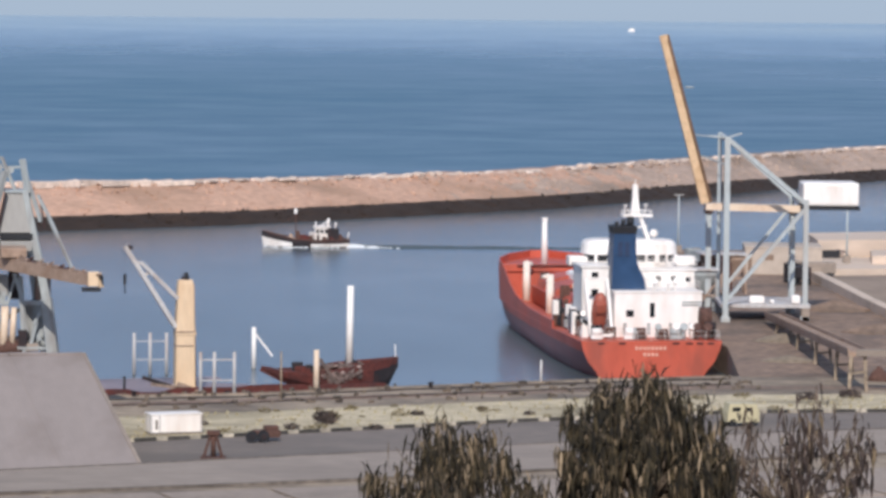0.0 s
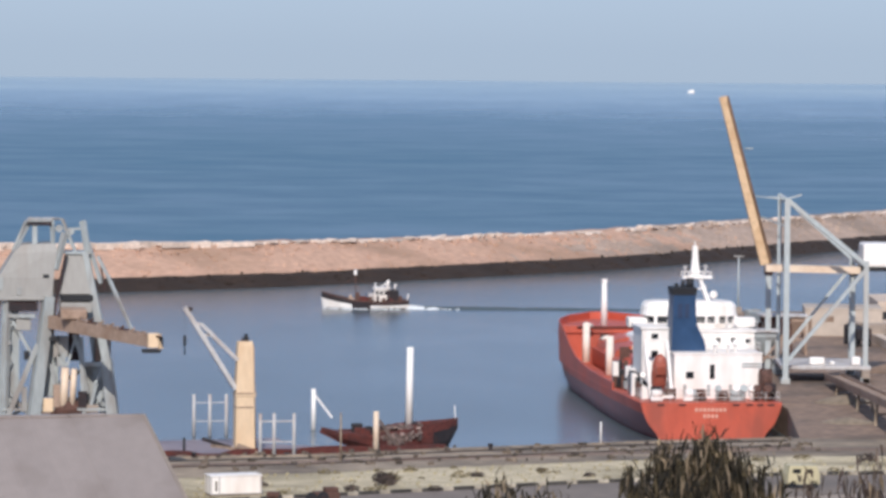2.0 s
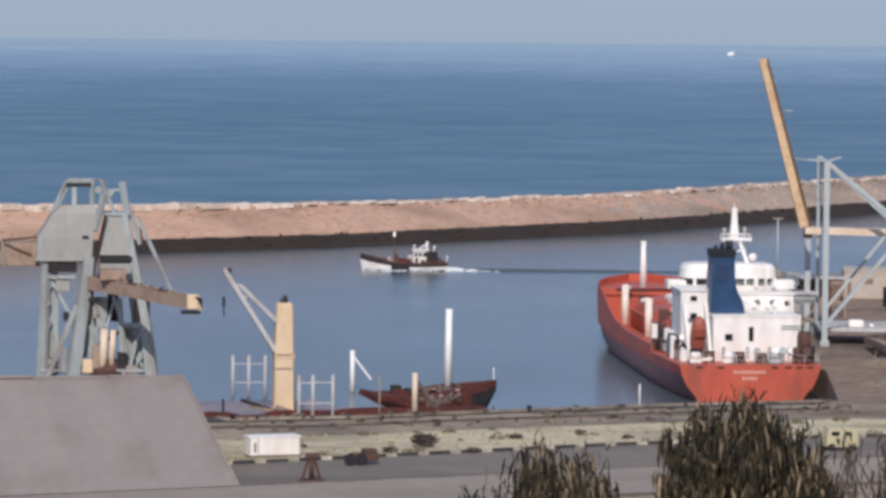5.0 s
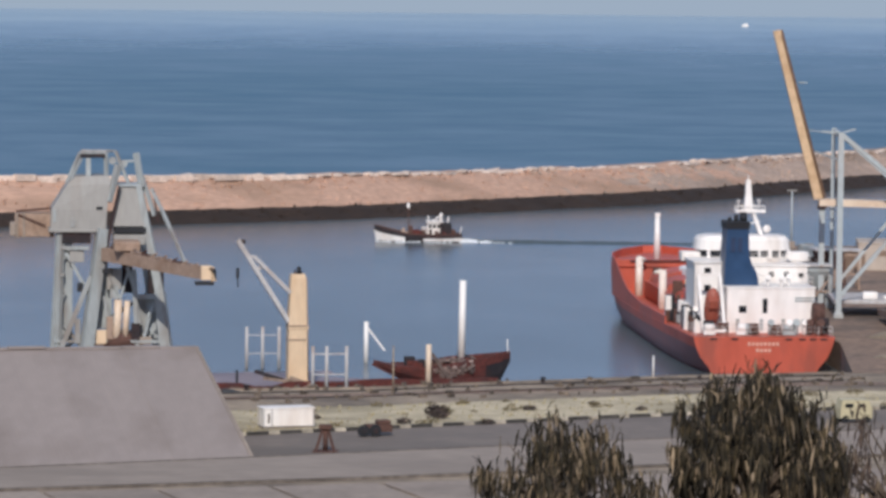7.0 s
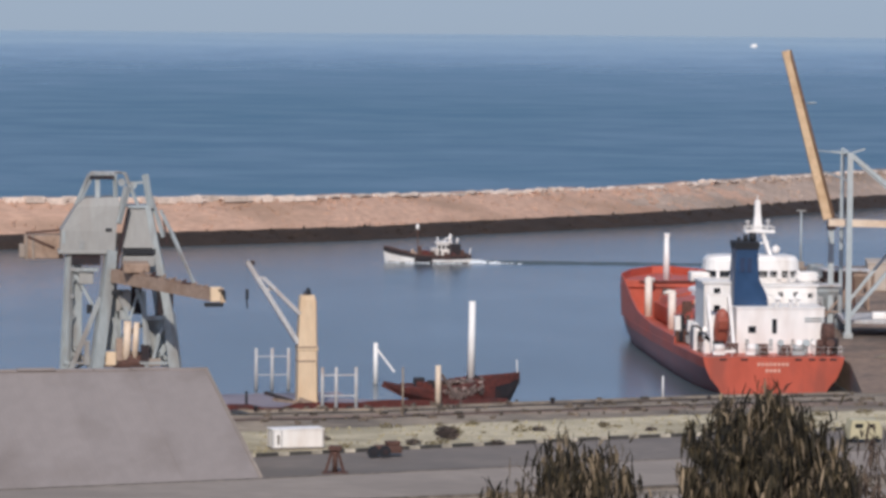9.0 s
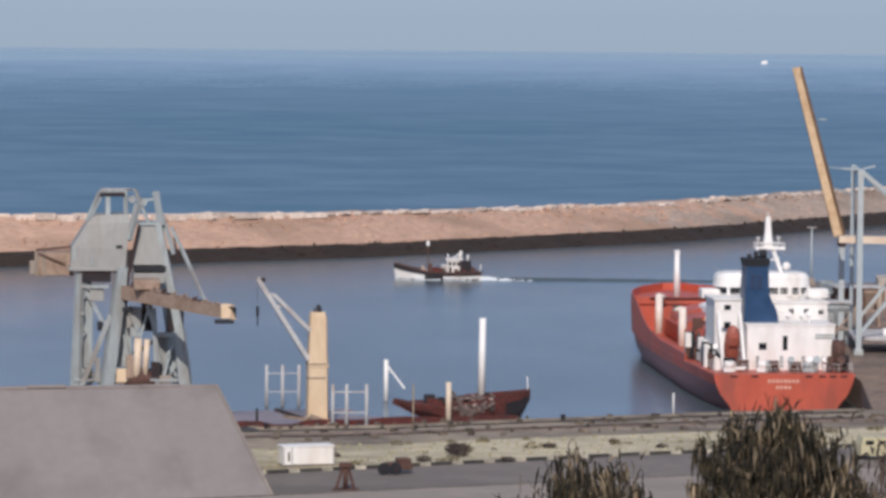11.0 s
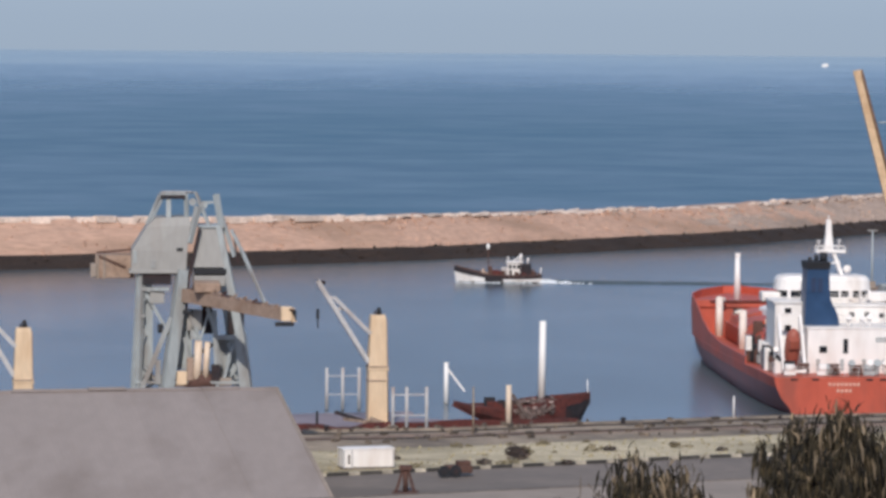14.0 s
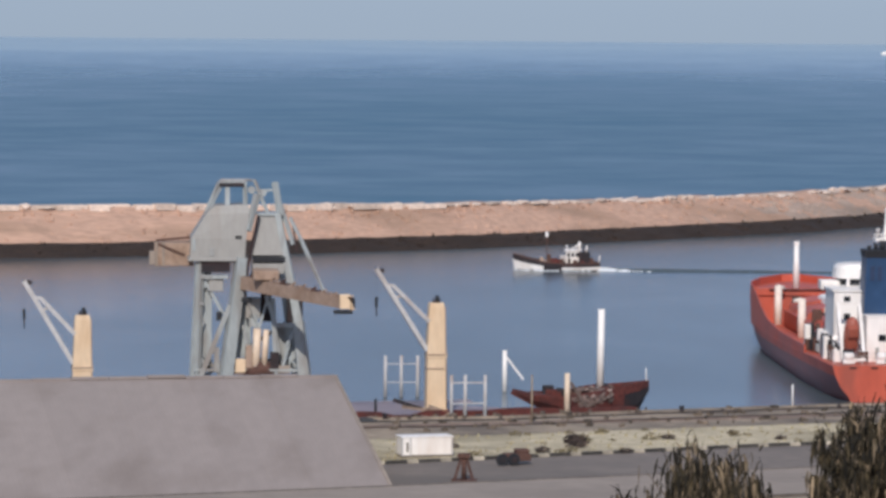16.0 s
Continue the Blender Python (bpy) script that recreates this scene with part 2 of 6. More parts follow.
PALEBLUE = mat("pale_blue_steel_paint", (0.41, 0.45, 0.455), 0.5, vary=0.1, stain=(0.4, 0.33, 0.27), stain_amount=0.4, stain_scale=0.4, stretch=(1, 1, 0.3))
GREYHOUSE = mat("grey_sheet_cladding", (0.315, 0.305, 0.285), 0.65, vary=0.08, stain=(0.25, 0.2, 0.16), stain_amount=0.6, stain_scale=0.3, stretch=(1, 1, 0.3))
RUST = mat("rusty_steel", (0.1, 0.05, 0.038), 0.9, vary=0.4, scale=1.0, stain=(0.08, 0.04, 0.03), stain_scale=0.5)
RUSTBROWN = mat("brown_boom_paint", (0.34, 0.24, 0.18), 0.8, vary=0.2, stain=(0.2, 0.11, 0.06), stain_scale=0.5)
WRECKRED = mat("rust_red_plating", (0.1, 0.025, 0.02), 0.92, vary=0.4, scale=0.8, stain=(0.06, 0.025, 0.025), stain_amount=0.8, stain_scale=0.5)
WRECKDARK = mat("blackened_hull", (0.021, 0.017, 0.02), 0.85, vary=0.4, scale=0.8, stain=(0.075, 0.028, 0.022), stain_scale=0.5)
LITTER = mat("bleached_debris", (0.3, 0.22, 0.17), 0.9, vary=0.4, scale=1.0, stain_scale=0.8, island=0.35)
ROOF = mat("dusty_sheet_roof", (0.288, 0.243, 0.222), 0.85, vary=0.05, scale=0.4, bump=0.1, stain=(0.195, 0.158, 0.138), stain_amount=0.65, stain_scale=0.2, stretch=(1, 0.5, 1), per_object=0.03, placed=True)
SHEDWALL = mat("shed_wall_render", (0.42, 0.38, 0.34), 0.9, vary=0.1, stain_scale=0.2)
# pale second tone of the leaves stands in for bright highlights
LEAF = mat("olive_foliage", (0.019, 0.0145, 0.0065), 0.9, vary=0.35, scale=0.4, bump=0, stain=(0.1, 0.073, 0.038), stain_amount=0.6, stain_scale=1.2, island=0.8)
LEAFDRY = mat("dry_brown_foliage", (0.045, 0.029, 0.024), 0.7, vary=0.35, scale=0.4, bump=0, stain=(0.19, 0.14, 0.105), stain_amount=0.7, stain_scale=1.2, island=0.5)
# pale strands mixed in at random, painted as leaf highlights
LEAFLIGHT = mat("pale_leaf_highlights", (0.22, 0.165, 0.105), 0.8, vary=0.3, scale=0.4, bump=0, stain=(0.1, 0.08, 0.05), stain_scale=0.8, island=0.55)
BARK = mat("grey_brown_bark", (0.12, 0.09, 0.065), 0.95, vary=0.3, scale=2)
FOAM = mat("white_foam", (0.75, 0.78, 0.8), 0.8, vary=0.1, scale=1)

# ---------------------------------------------------------------- water, ground, quay
bm = bmesh.new()
xs, ys = (-4800, -900, -300, -100, 100, 300, 900, 4800), (250, 500, 640, 700, 800, 900, 1500, 4880)
grid = [[bm.verts.new((x, y, 0)) for x in xs] for y in ys]
for r0, r1 in zip(grid, grid[1:]):
    for k in range(len(xs) - 1):
        bm.faces.new((r0[k], r0[k + 1], r1[k + 1], r1[k]))
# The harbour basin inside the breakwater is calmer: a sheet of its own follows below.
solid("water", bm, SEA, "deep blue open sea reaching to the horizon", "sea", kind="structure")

# breakwater centre line: x, y at the foot of its inner face
MOLE = [(-700, 560), (-400, 580), (-200, 612), (-103, 636), (-63, 655.5), (-36, 675), (-8, 705), (22, 740), (45, 778), (70, 819), (93, 858), (130, 912), (200, 1000), (420, 1230)]
bm = bmesh.new()
slab(bm, [(-700, 380)] + [(-700, 330), (420, 330)] + [(x, y + 2) for x, y in MOLE[::-1]], -0.6, 0.02)
solid("water_basin", bm, HARBOUR, "calm grey-blue harbour water inside the breakwater", "harbour water", kind="structure")

bm = bmesh.new()
# land under everything: the hill that carries the camera, falling to the port
prof = [(-3000, 60), (-300, 46), (-20, 38.6), (3, 38.4), (12, 35), (40, 29), (90, 19), (150, 7), (190, 2.8), (345, 2.8)]
rows = [[bm.verts.new((x, y, z + (noise.noise((x * 0.05, y * 0.05, 0)) * 0.8 if z > 3 and y > 5 else 0))) for x in range(-800, 801, 50)] for y, z in prof]
for r0, r1 in zip(rows, rows[1:]):
    for k in range(len(r0) - 1):
        bm.faces.new((r0[k], r0[k + 1], r1[k + 1], r1[k]))
solid("ground", bm, EARTH, "dry brown hillside falling to the port", "ground", kind="structure")

QUAY = [(-330, 262), (-29, 364.6), (-16.8, 367.8), (-4.8, 374.6), (11.6, 382.6), (27, 388.5)]
bm = bmesh.new()
slab(bm, [(-330, 215), (300, 215), (300, 389)] + QUAY[::-1], -0.5, 3.0)
solid("quay", bm, APRON, "stained brown-grey concrete quay apron", "quay", kind="structure")
bm = bmesh.new()
for (x0, y0), (x1, y1) in zip(QUAY, QUAY[1:]):
    beam(bm, (x0, y0 - 0.35, 2.98), (x1, y1 - 0.35, 2.98), 0.7, 0.2)
solid("trim_quay_edge", bm, APRON, "stained concrete coping along the quay edge", "coping", kind="structure")


def strip(name, edge_far, edge_near, z0, z1, material, label, category):
    bm_ = bmesh.new()
    slab(bm_, edge_far + edge_near[::-1], z0, z1)
    return solid(name, bm_, material, label, category, kind="structure")


strip("road_rail_track", [(-60, 346), (12, 374.5), (27, 379.5), (80, 381)], [(-60, 343), (12, 371.5), (27, 376.5), (80, 378)], 2.9, 3.02, COAL, "dark strip of sunken crane track", "track")
for k, off in enumerate((3.2, 8.4)):
    bm = bmesh.new()
    for (x0, y0), (x1, y1) in zip(QUAY[1:], QUAY[2:]):
        beam(bm, (x0 - 30 * (x0 < -28), y0 - off - 10 * (x0 < -28), 3.04), (x1, y1 - off, 3.04), 0.22, 0.14)
    solid("road_crane_rail_%d" % (k + 1), bm, WRECKDARK, "dark steel crane rail let into the quay", "rail", kind="structure")
VERGE_FAR = [(-62, 329), (-26, 346.2), (11, 364.2), (27, 369.6), (70, 374), (120, 376)]
VERGE_NEAR = [(-62, 308.2), (-24.4, 328.0), (6, 345.4), (26, 354.6), (70, 362), (120, 366)]
strip("pavement_verge", VERGE_FAR, VERGE_NEAR, 2.9, 3.14, VERGE, "raised verge of bleached yellow-green dry grass", "verge")
ROAD_NEAR = [(-62, 296), (-22.7, 306), (-8, 312), (30, 325), (70, 337), (120, 349)]
strip("road", [(x, y - 0.32) for x, y in VERGE_NEAR], ROAD_NEAR, 2.9, 3.03, ASPHALT, "worn grey asphalt quay road", "road")
# the nearer roadway lies on a low terrace
TERRACE_FAR = [(-62, 283.5), (-40.7, 293.6), (-22.3, 302.7), (-7.0, 310.8), (8.4, 319.0), (26, 328.0), (70, 346), (120, 366)]
TERRACE_NEAR = [(-62, 271.5), (-38.9, 281.0), (-26.4, 285.8), (-15.8, 289.9), (-5.4, 294.4), (7.9, 301.0), (24.5, 309.5), (70, 330), (120, 352)]
strip("pavement", TERRACE_FAR, TERRACE_NEAR, 2.9, 4.2, PALE, "pale concrete roadway along a low terrace", "pavement")
strip("kerb_far", [(x, y + 0.22) for x, y in TERRACE_FAR], [(x, y - 0.12) for x, y in TERRACE_FAR], 2.9, 4.26, KERBGREY, "dirty worn concrete edge of the terrace", "kerb")
strip("kerb_near", [(x, y + 0.3) for x, y in TERRACE_NEAR], [(x, y - 0.1) for x, y in TERRACE_NEAR], 2.9, 4.32, KERBGREY, "dark low kerb along the pavement", "kerb")
strip("pavement_terrace", TERRACE_NEAR, [(x, 240) for x, y in TERRACE_NEAR], 2.9, 4.08, APRON, "stained concrete yard in front of the roadway", "yard")

# pier beside the ship, with the dark stockyard
bm = bmesh.new()
slab(bm, [(28.5, 388.9), (29.5, 420), (27, 450), (22, 500), (20, 573), (52, 580), (120, 600), (160, 600), (300, 389)], -0.5, 3.0)
solid("pier", bm, COAL, "dark coal-dusted pier beside the ship", "pier", kind="structure")


# ---------------------------------------------------------------- breakwater
def mole_point(s):
    s = max(0.0, min(len(MOLE) - 1.001, s))
    k = int(s)
    p, q = Vector(MOLE[k]), Vector(MOLE[k + 1])
    c = p.lerp(q, s - k)
    d = (q - p).normalized()
    return c, Vector((-d.y, d.x))


bm = bmesh.new()
PROFILE = [(-1.5, -0.6, 0.15), (-0.2, 0.2, 0.2), (1.0, 0.9, 0.28), (2.2, 1.7, 0.28), (3.2, 2.15, 0.12), (3.4, 2.25, 0.12), (5.4, 3.4, 0.22), (7.6, 4.6, 0.25), (9.8, 5.55, 0.25), (11.6, 6.4, 0.2), (16, 6.55, 0.2), (19, 4.5, 0.4), (27, -0.6, 0.4)]


def crest(x):
    """The crest stands higher towards the root of the mole."""
    return max(-0.35, min(0.95, -0.18 - 0.0118 * x))


rows = []
steps = [1.0 + k * 0.02 for k in range(0, 601)]
for s in steps:
    c, nrm = mole_point(s)
    row = []
    for off, z, rough in PROFILE:
        p = c + nrm * off
        z += crest(c.x) * max(0.0, min(1.0, (z - 2.2) / 4.2))
        j = Vector((noise.noise((p.x * 0.3, p.y * 0.3, z * 3)), noise.noise((p.x * 0.3 + 40, p.y * 0.3, z * 3)), noise.noise((p.x * 0.22, p.y * 0.22 + 70, z * 2.3)) + 0.5 * noise.noise((p.x * 0.05, p.y * 0.05, z * 1.3))))
        row.append(bm.verts.new((p.x + j.x * rough * 2, p.y + j.y * rough * 2, z + j.z * rough * 1.3)))
    rows.append(row)
for r0, r1 in zip(rows, rows[1:]):
    for k in range(len(PROFILE) - 1):
        f = bm.faces.new((r0[k], r1[k], r1[k + 1], r0[k + 1]))
        mid = f.calc_center_median()
        grey = (mid.x + 25) / 95 + 0.4 * noise.noise((mid.x * 0.06, k * 0.4, 2)) + 0.35 * noise.noise((mid.x * 0.4, k * 1.7, 5))
        f.material_index = 1 if k < 4 else 2 if grey > 0.5 else 0
mole = solid("breakwater", bm, [ROCK, WETROCK, ROCKGREY], "long pinkish rubble breakwater with a dark wet foot", "breakwater", kind="structure")


def rock_mesh(seed, size):
    rnd = random.Random(seed)
    bm_ = bmesh.new()
    bmesh.ops.create_icosphere(bm_, subdivisions=1, radius=0.5)
    for v in bm_.verts:
        v.co = Vector((v.co.x * size[0], v.co.y * size[1], v.co.z * size[2])) * rnd.uniform(0.75, 1.2)
    return bm_


rocks = [mesh_of("rock", rock_mesh(k, (rx, ry, rz)), BLOCK) for k, (rx, ry, rz) in enumerate([(3.4, 1.8, 0.9), (5.4, 1.8, 0.7), (2.0, 1.6, 0.9), (6.5, 2.0, 0.8), (2.6, 2.0, 1.5)])]
caps = []
for ln, wd, hh in ((5.2, 2.2, 0.9), (3.4, 2.0, 1.1), (7.4, 2.2, 0.8)):
    bm = bmesh.new()
    box(bm, -ln / 2, ln / 2, -wd / 2, wd / 2, -hh / 2, hh / 2, 0.12)
    caps.append(mesh_of("capping_block", bm, BLOCK))
rnd = random.Random(5)
for k in range(190):
    s = 2.3 + 8.0 * (k + rnd.random()) / 190
    c, nrm = mole_point(s)
    p = c + nrm * rnd.uniform(11.2, 12.4)
    worn = p.x < -45 and k % 2
    o = new("capping_block" if worn else "rock", caps[rnd.randrange(3)] if worn else rocks[rnd.randrange(5)])
    o.parent = mole
    tip = 1.5 if worn else 6
    o.matrix_world = pose(p.x, p.y, 6.28 + crest(p.x) + rnd.uniform(-0.25, 0.25) * (0.6 if worn else 1), rnd.uniform(-tip, tip), rnd.uniform(-tip, tip), math.degrees(math.atan2(-nrm.x, nrm.y)) + rnd.gauss(0, 2 if worn else 14))
# loose rubble on the face
bm = bmesh.new()
for k in range(1500):
    s = 2.3 + 8.0 * rnd.random()
    c, nrm = mole_point(s)
    off = rnd.uniform(0.2, 11.0)
    p = c + nrm * off
    z = 0.25 + 1.9 * min(off, 3.2) / 3.2 + max(0.0, off - 3.3) * (0.55 + crest(c.x) * 0.11)
    r = rnd.uniform(0.2, 0.55)
    m = pose(p.x, p.y, z - r * 0.2, rnd.uniform(0, 360), rnd.uniform(0, 360), rnd.uniform(0, 360)) @ Matrix.Diagonal((r * 1.4, r, r * 0.8, 1))
    vs = [bm.verts.new(m @ Vector(v)) for v in ((1, 0, 0), (-1, 0, 0), (0, 1, 0), (0, -1, 0), (0, 0, 1), (0, 0, -1))]
    for a_, b_, c_ in ((0, 2, 4), (2, 1, 4), (1, 3, 4), (3, 0, 4), (2, 0, 5), (1, 2, 5), (3, 1, 5), (0, 3, 5)):
        f = bm.faces.new((vs[a_], vs[b_], vs[c_]))
        f.material_index = 1 if off < 3.2 else 2 if (c.x + 25) / 95 + 0.3 * (k % 7 - 3) / 3 > 0.5 else 0
o = part("rubble", bm, [ROCK, WETROCK, ROCKGREY], mole)
tagged(o, kind="stuff")


# ---------------------------------------------------------------- the red cargo ship
SHIP = pose(22.3, 419.0, 0.02, 0, 0, 6.5)
ship = thing("cargo_ship", SHIP, "red-hulled coaster with white deckhouse and blue funnel moored at the pier", "ship")
# station: y, half beam at deck, half beam at water, deck height
HX = -0.9   # the stern lies a little to port of the deckhouse, the bow less so


def hx(y):
    return HX + 0.45 * min(1.0, max(0.0, y / 66))


STATIONS = [(-1.2, 7.35, 5.6, 3.75), (1.5, 7.45, 6.2, 3.7), (8, 7.5, 7.0, 3.6), (20, 7.5, 7.4, 3.3), (40, 7.5, 7.4, 2.9), (58, 7.5, 7.3, 2.8), (66, 7.4, 6.6, 2.9), (74, 6.6, 4.6, 3.2), (81, 4.4, 2.2, 3.6), (86, 1.2, 0.2, 4.0)]
bm = bmesh.new()
rings = []
for y, hb, hw, zd in STATIONS:
    low = -0.5
    mid = (hb * 0.55 + hw * 0.45)
    half = [(hb, y, zd), (hb - (hb - mid) * 0.4, y, zd * 0.7), (mid, y, zd * 0.42), (hw + 0.1, y, 0.55), (hw * 0.93, y, low)]
    rings.append([(x + hx(y), yy, z) for x, yy, z in half] + [(hx(y) - x, yy, z) for x, yy, z in half[::-1]])
loft(bm, rings, caps=False)
bm.faces.ensure_lookup_table()
for k, f in enumerate(bm.faces):
    f.smooth = k % 10 != 9
    # dark red reaches high up the sides to paint in their shade
    if 1 <= k % 10 <= 7:
        f.material_index = 1
bmesh.ops.split_edges(bm, edges=[e for e in bm.edges if any(not f.smooth for f in e.link_faces)])
bm.faces.new([bm.verts.new(v) for v in rings[0][::-1]]), bm.faces.new([bm.verts.new(v) for v in rings[-1]])
part("hull", bm, [HULLRED, BOOTSHADE], ship, "red hull with dark red antifouling and painted side shade")
bm = bmesh.new()
rings = []
for y, hb, zt in ((66, 7.45, 6.4), (70, 7.3, 6.4), (76, 6.4, 6.4), (82, 4.6, 6.45), (87, 1.3, 6.5)):
    rings.append([(hb + hx(y), y, zt), (hb * 0.98 + hx(y), y, 2.6), (-hb * 0.98 + hx(y), y, 2.6), (-hb + hx(y), y, zt)])
loft(bm, rings)
part("forecastle", bm, HULLRED, ship)
bm = bmesh.new()
rail = [(-7.4, 66, 6.4), (-7.25, 70, 6.4), (-6.35, 76, 6.4), (-4.5, 82, 6.45), (-1.2, 87.1, 6.5), (1.2, 87.1, 6.5), (4.5, 82, 6.45), (6.35, 76, 6.4), (7.25, 70, 6.4), (7.4, 66, 6.4)]
loft(bm, [[(x + hx(y), y, z), (x * 0.985 + hx(y), y - 0.1, z), (x * 0.985 + hx(y), y - 0.1, z + 0.85), (x + hx(y), y, z + 0.85)] for x, y, z in rail])
part("bulwark", bm, HULLRED, ship)
for sx in (-1, 1):
    bm = bmesh.new()
    loft(bm, [[(sx * 7.46 + hx(y), y, z0), (sx * 7.3 + hx(y), y, z0), (sx * 7.3 + hx(y), y, z1), (sx * 7.46 + hx(y), y, z1)] for y, z0, z1 in ((20, 3.2, 4.1), (40, 2.8, 3.9), (52, 2.75, 4.4), (58, 2.75, 5.4), (63, 2.75, 6.6), (66, 2.8, 7.2))])
    wall_ = part("well_bulwark", bm, HULLRED, ship)
    for y in range(24, 66, 4):
        bm = bmesh.new()
        box(bm, sx * 7.2 + hx(y) - 0.12, sx * 7.2 + hx(y) + 0.12, y - 0.08, y + 0.08, 2.7, 3.8 if y < 52 else 4.4)
        part("bulwark_stay", bm, HULLRED, wall_)
bm = bmesh.new()
box(bm, -7.2 + hx(66), 6.8 + hx(66), 65.7, 65.95, 6.2, 7.05, 0.03)
front = part("break_bulwark", bm, HULLRED, ship)
bm = bmesh.new()
box(bm, -5.6 + hx(66), 6.4 + hx(66), 65.5, 65.72, 6.75, 7.0, 0.03)
part("break_beam", bm, WRECKRED, front, "dark rail across the forecastle break")
bm = bmesh.new()
box(bm, -3.4, 0.9, 63.5, 65.7, 3.0, 5.6, 0.2), box(bm, -3.0, 0.4, 62.6, 63.8, 3.0, 4.3, 0.25)
part("windlass_house", bm, DULLWHITE, ship, "chalky white winch house")
bm = bmesh.new()
box(bm, -4.8, 4.8, 26, 62, 3.0, 4.9, 0.1)
hatch = part("hatch_coaming", bm, HULLRED, ship, "red cargo hatch coaming")
for y0, y1, w, z in ((27, 35, 4.4, 5.6), (36, 43, 4.4, 5.7), (46, 53, 4.5, 6.3), (54, 61, 4.5, 6.6)):
    bm = bmesh.new()
    loft(bm, [[(w * math.cos(math.pi * k / 8), y, 4.7 + (z - 4.7) * math.sin(math.pi * k / 8) ** 0.7) for k in range(9)] for y in (y0, y0 + 0.3, y1 - 0.3, y1)], smooth=False)
    part("hatch_cover", bm, HULLRED, hatch, "rounded red hatch cover")
rnd = random.Random(21)
for k in range(14):
    x, y = rnd.uniform(-4.6, 0), rnd.uniform(27, 61)
    bm = bmesh.new()
    box(bm, x, x + rnd.uniform(0.5, 1.6), y, y + rnd.uniform(0.5, 2), 4.8, 4.9 + rnd.uniform(0.3, 1.9), 0.15)
    part("deck_fitting", bm, [HULLRED, CREAM, RUST][k % 3], hatch)
bm = bmesh.new()
box(bm, -4.6, 5.2, 20.5, 25.5, 3.0, 8.5, 0.7)
part("gear_housing", bm, WHITE, ship)
bm = bmesh.new()
box(bm, -1.5, 4.8, 50, 58, 4.8, 7.0, 0.7)
part("cargo_housing", bm, WHITE, ship)
for y, x, z in ((64, -5.15, 7.5), (45, -5.0, 7.3)):
    bm = bmesh.new()
    rod(bm, (x, y, 2.4), (x, y, z), 0.5, 0.42, 12)
    rod(bm, (x - 0.1, y, z - 0.15), (x + (0.75 if y > 50 else -0.9), y + 0.4, z - 0.35), 0.3, 0.22, 8)
    part("derrick_post", bm, OFFWHITE, ship, "off-white derrick post")
bm = bmesh.new()
rod(bm, (-1.8, 73, 6.6), (-1.8, 73, 11.9), 0.45, 0.3, 10)
box(bm, -2.1, -1.5, 72.7, 73.3, 11.8, 12.2)
part("foremast", bm, WHITE, ship)


def deckhouse(name, x0, x1, y0, y1, z0, z1, lip=0.18):
    bm_ = bmesh.new()
    box(bm_, x0, x1, y0, y1, z0, z1, 0.08)
    box(bm_, x0 - lip, x1 + lip, y0 - lip, y1 + lip, z1 - 0.02, z1 + 0.16)
    return part(name, bm_, WHITE, ship)


def railing(x0, x1, y0, y1, z, parent):
    bm_ = bmesh.new()
    pts = [(x0, y0), (x1, y0), (x1, y1), (x0, y1), (x0, y0)]
    for (ax, ay), (bx, by) in zip(pts, pts[1:]):
        for h in (0.55, 1.05):
            rod(bm_, (ax, ay, z + h), (bx, by, z + h), 0.022, n=4)
        n = max(1, int(math.hypot(bx - ax, by - ay) / 1.4))
        for k in range(n):
            x, y = ax + (bx - ax) * k / n, ay + (by - ay) * k / n
            rod(bm_, (x, y, z), (x, y, z + 1.05), 0.026, n=4)
    return part("railing", bm_, WHITE, parent)


tier = deckhouse("deckhouse_lower", -3.85, 5.4, 5, 12, 3.5, 8.25, 0.08)
for x, z, w, h in ((-2.6, 5.75, 0.8, 0.7), (-0.1, 5.7, 0.5, 1.5)):
    bm = bmesh.new()
    box(bm, x, x + w, 4.94, 5.02, z, z + h, 0.02)
    part("window", bm, GLASS, tier)
for x in (-2.9, -0.4, 1.9, 4.0):
    bm = bmesh.new()
    box(bm, x, x + 0.35, 4.9, 5.02, 3.9, 5.1)
    part("vent_trunk", bm, STEELBLUE, tier)
wing = deckhouse("deckhouse_port", -6.6, -3.3, 9.5, 16, 3.7, 10.6)
for z in (5.2, 7.6, 9.4):
    bm = bmesh.new()
    box(bm, -5.6, -4.9, 9.44, 9.52, z, z + 0.7, 0.02)
    part("window", bm, GLASS, wing)
upper = deckhouse("deckhouse_upper", -3.2, 5.85, 12.2, 19, 3.7, 10.1)
for x, z in ((4.9, 8.9), (4.9, 7.3), (3.3, 9.0), (1.7, 9.0)):
    bm = bmesh.new()
    box(bm, x, x + 0.5, 12.1, 12.22, z, z + 0.5, 0.02)
    part("window", bm, GLASS, upper)
bm = bmesh.new()
outline = []
for k in range(24):
    an = 2 * math.pi * k / 24
    c_, s_ = math.cos(an), math.sin(an)
    outline.append((-0.4 + 5.15 * math.copysign(abs(c_) ** 0.55, c_), 17.8 + 2.6 * math.copysign(abs(s_) ** 0.55, s_)))
lev = [(10.0, 0.9), (10.75, 0.93), (10.8, 0.9), (11.5, 0.9), (11.55, 1.0), (12.6, 0.98), (13.0, 0.92), (13.1, 0.8)]
loft(bm, [[(-0.4 + (x + 0.4) * k, 17.8 + (y - 17.8) * k, z) for x, y in outline] for z, k in lev], smooth=False)
bridge = part("wheelhouse", bm, WHITE, ship, "white rounded wheelhouse")
bm = bmesh.new()
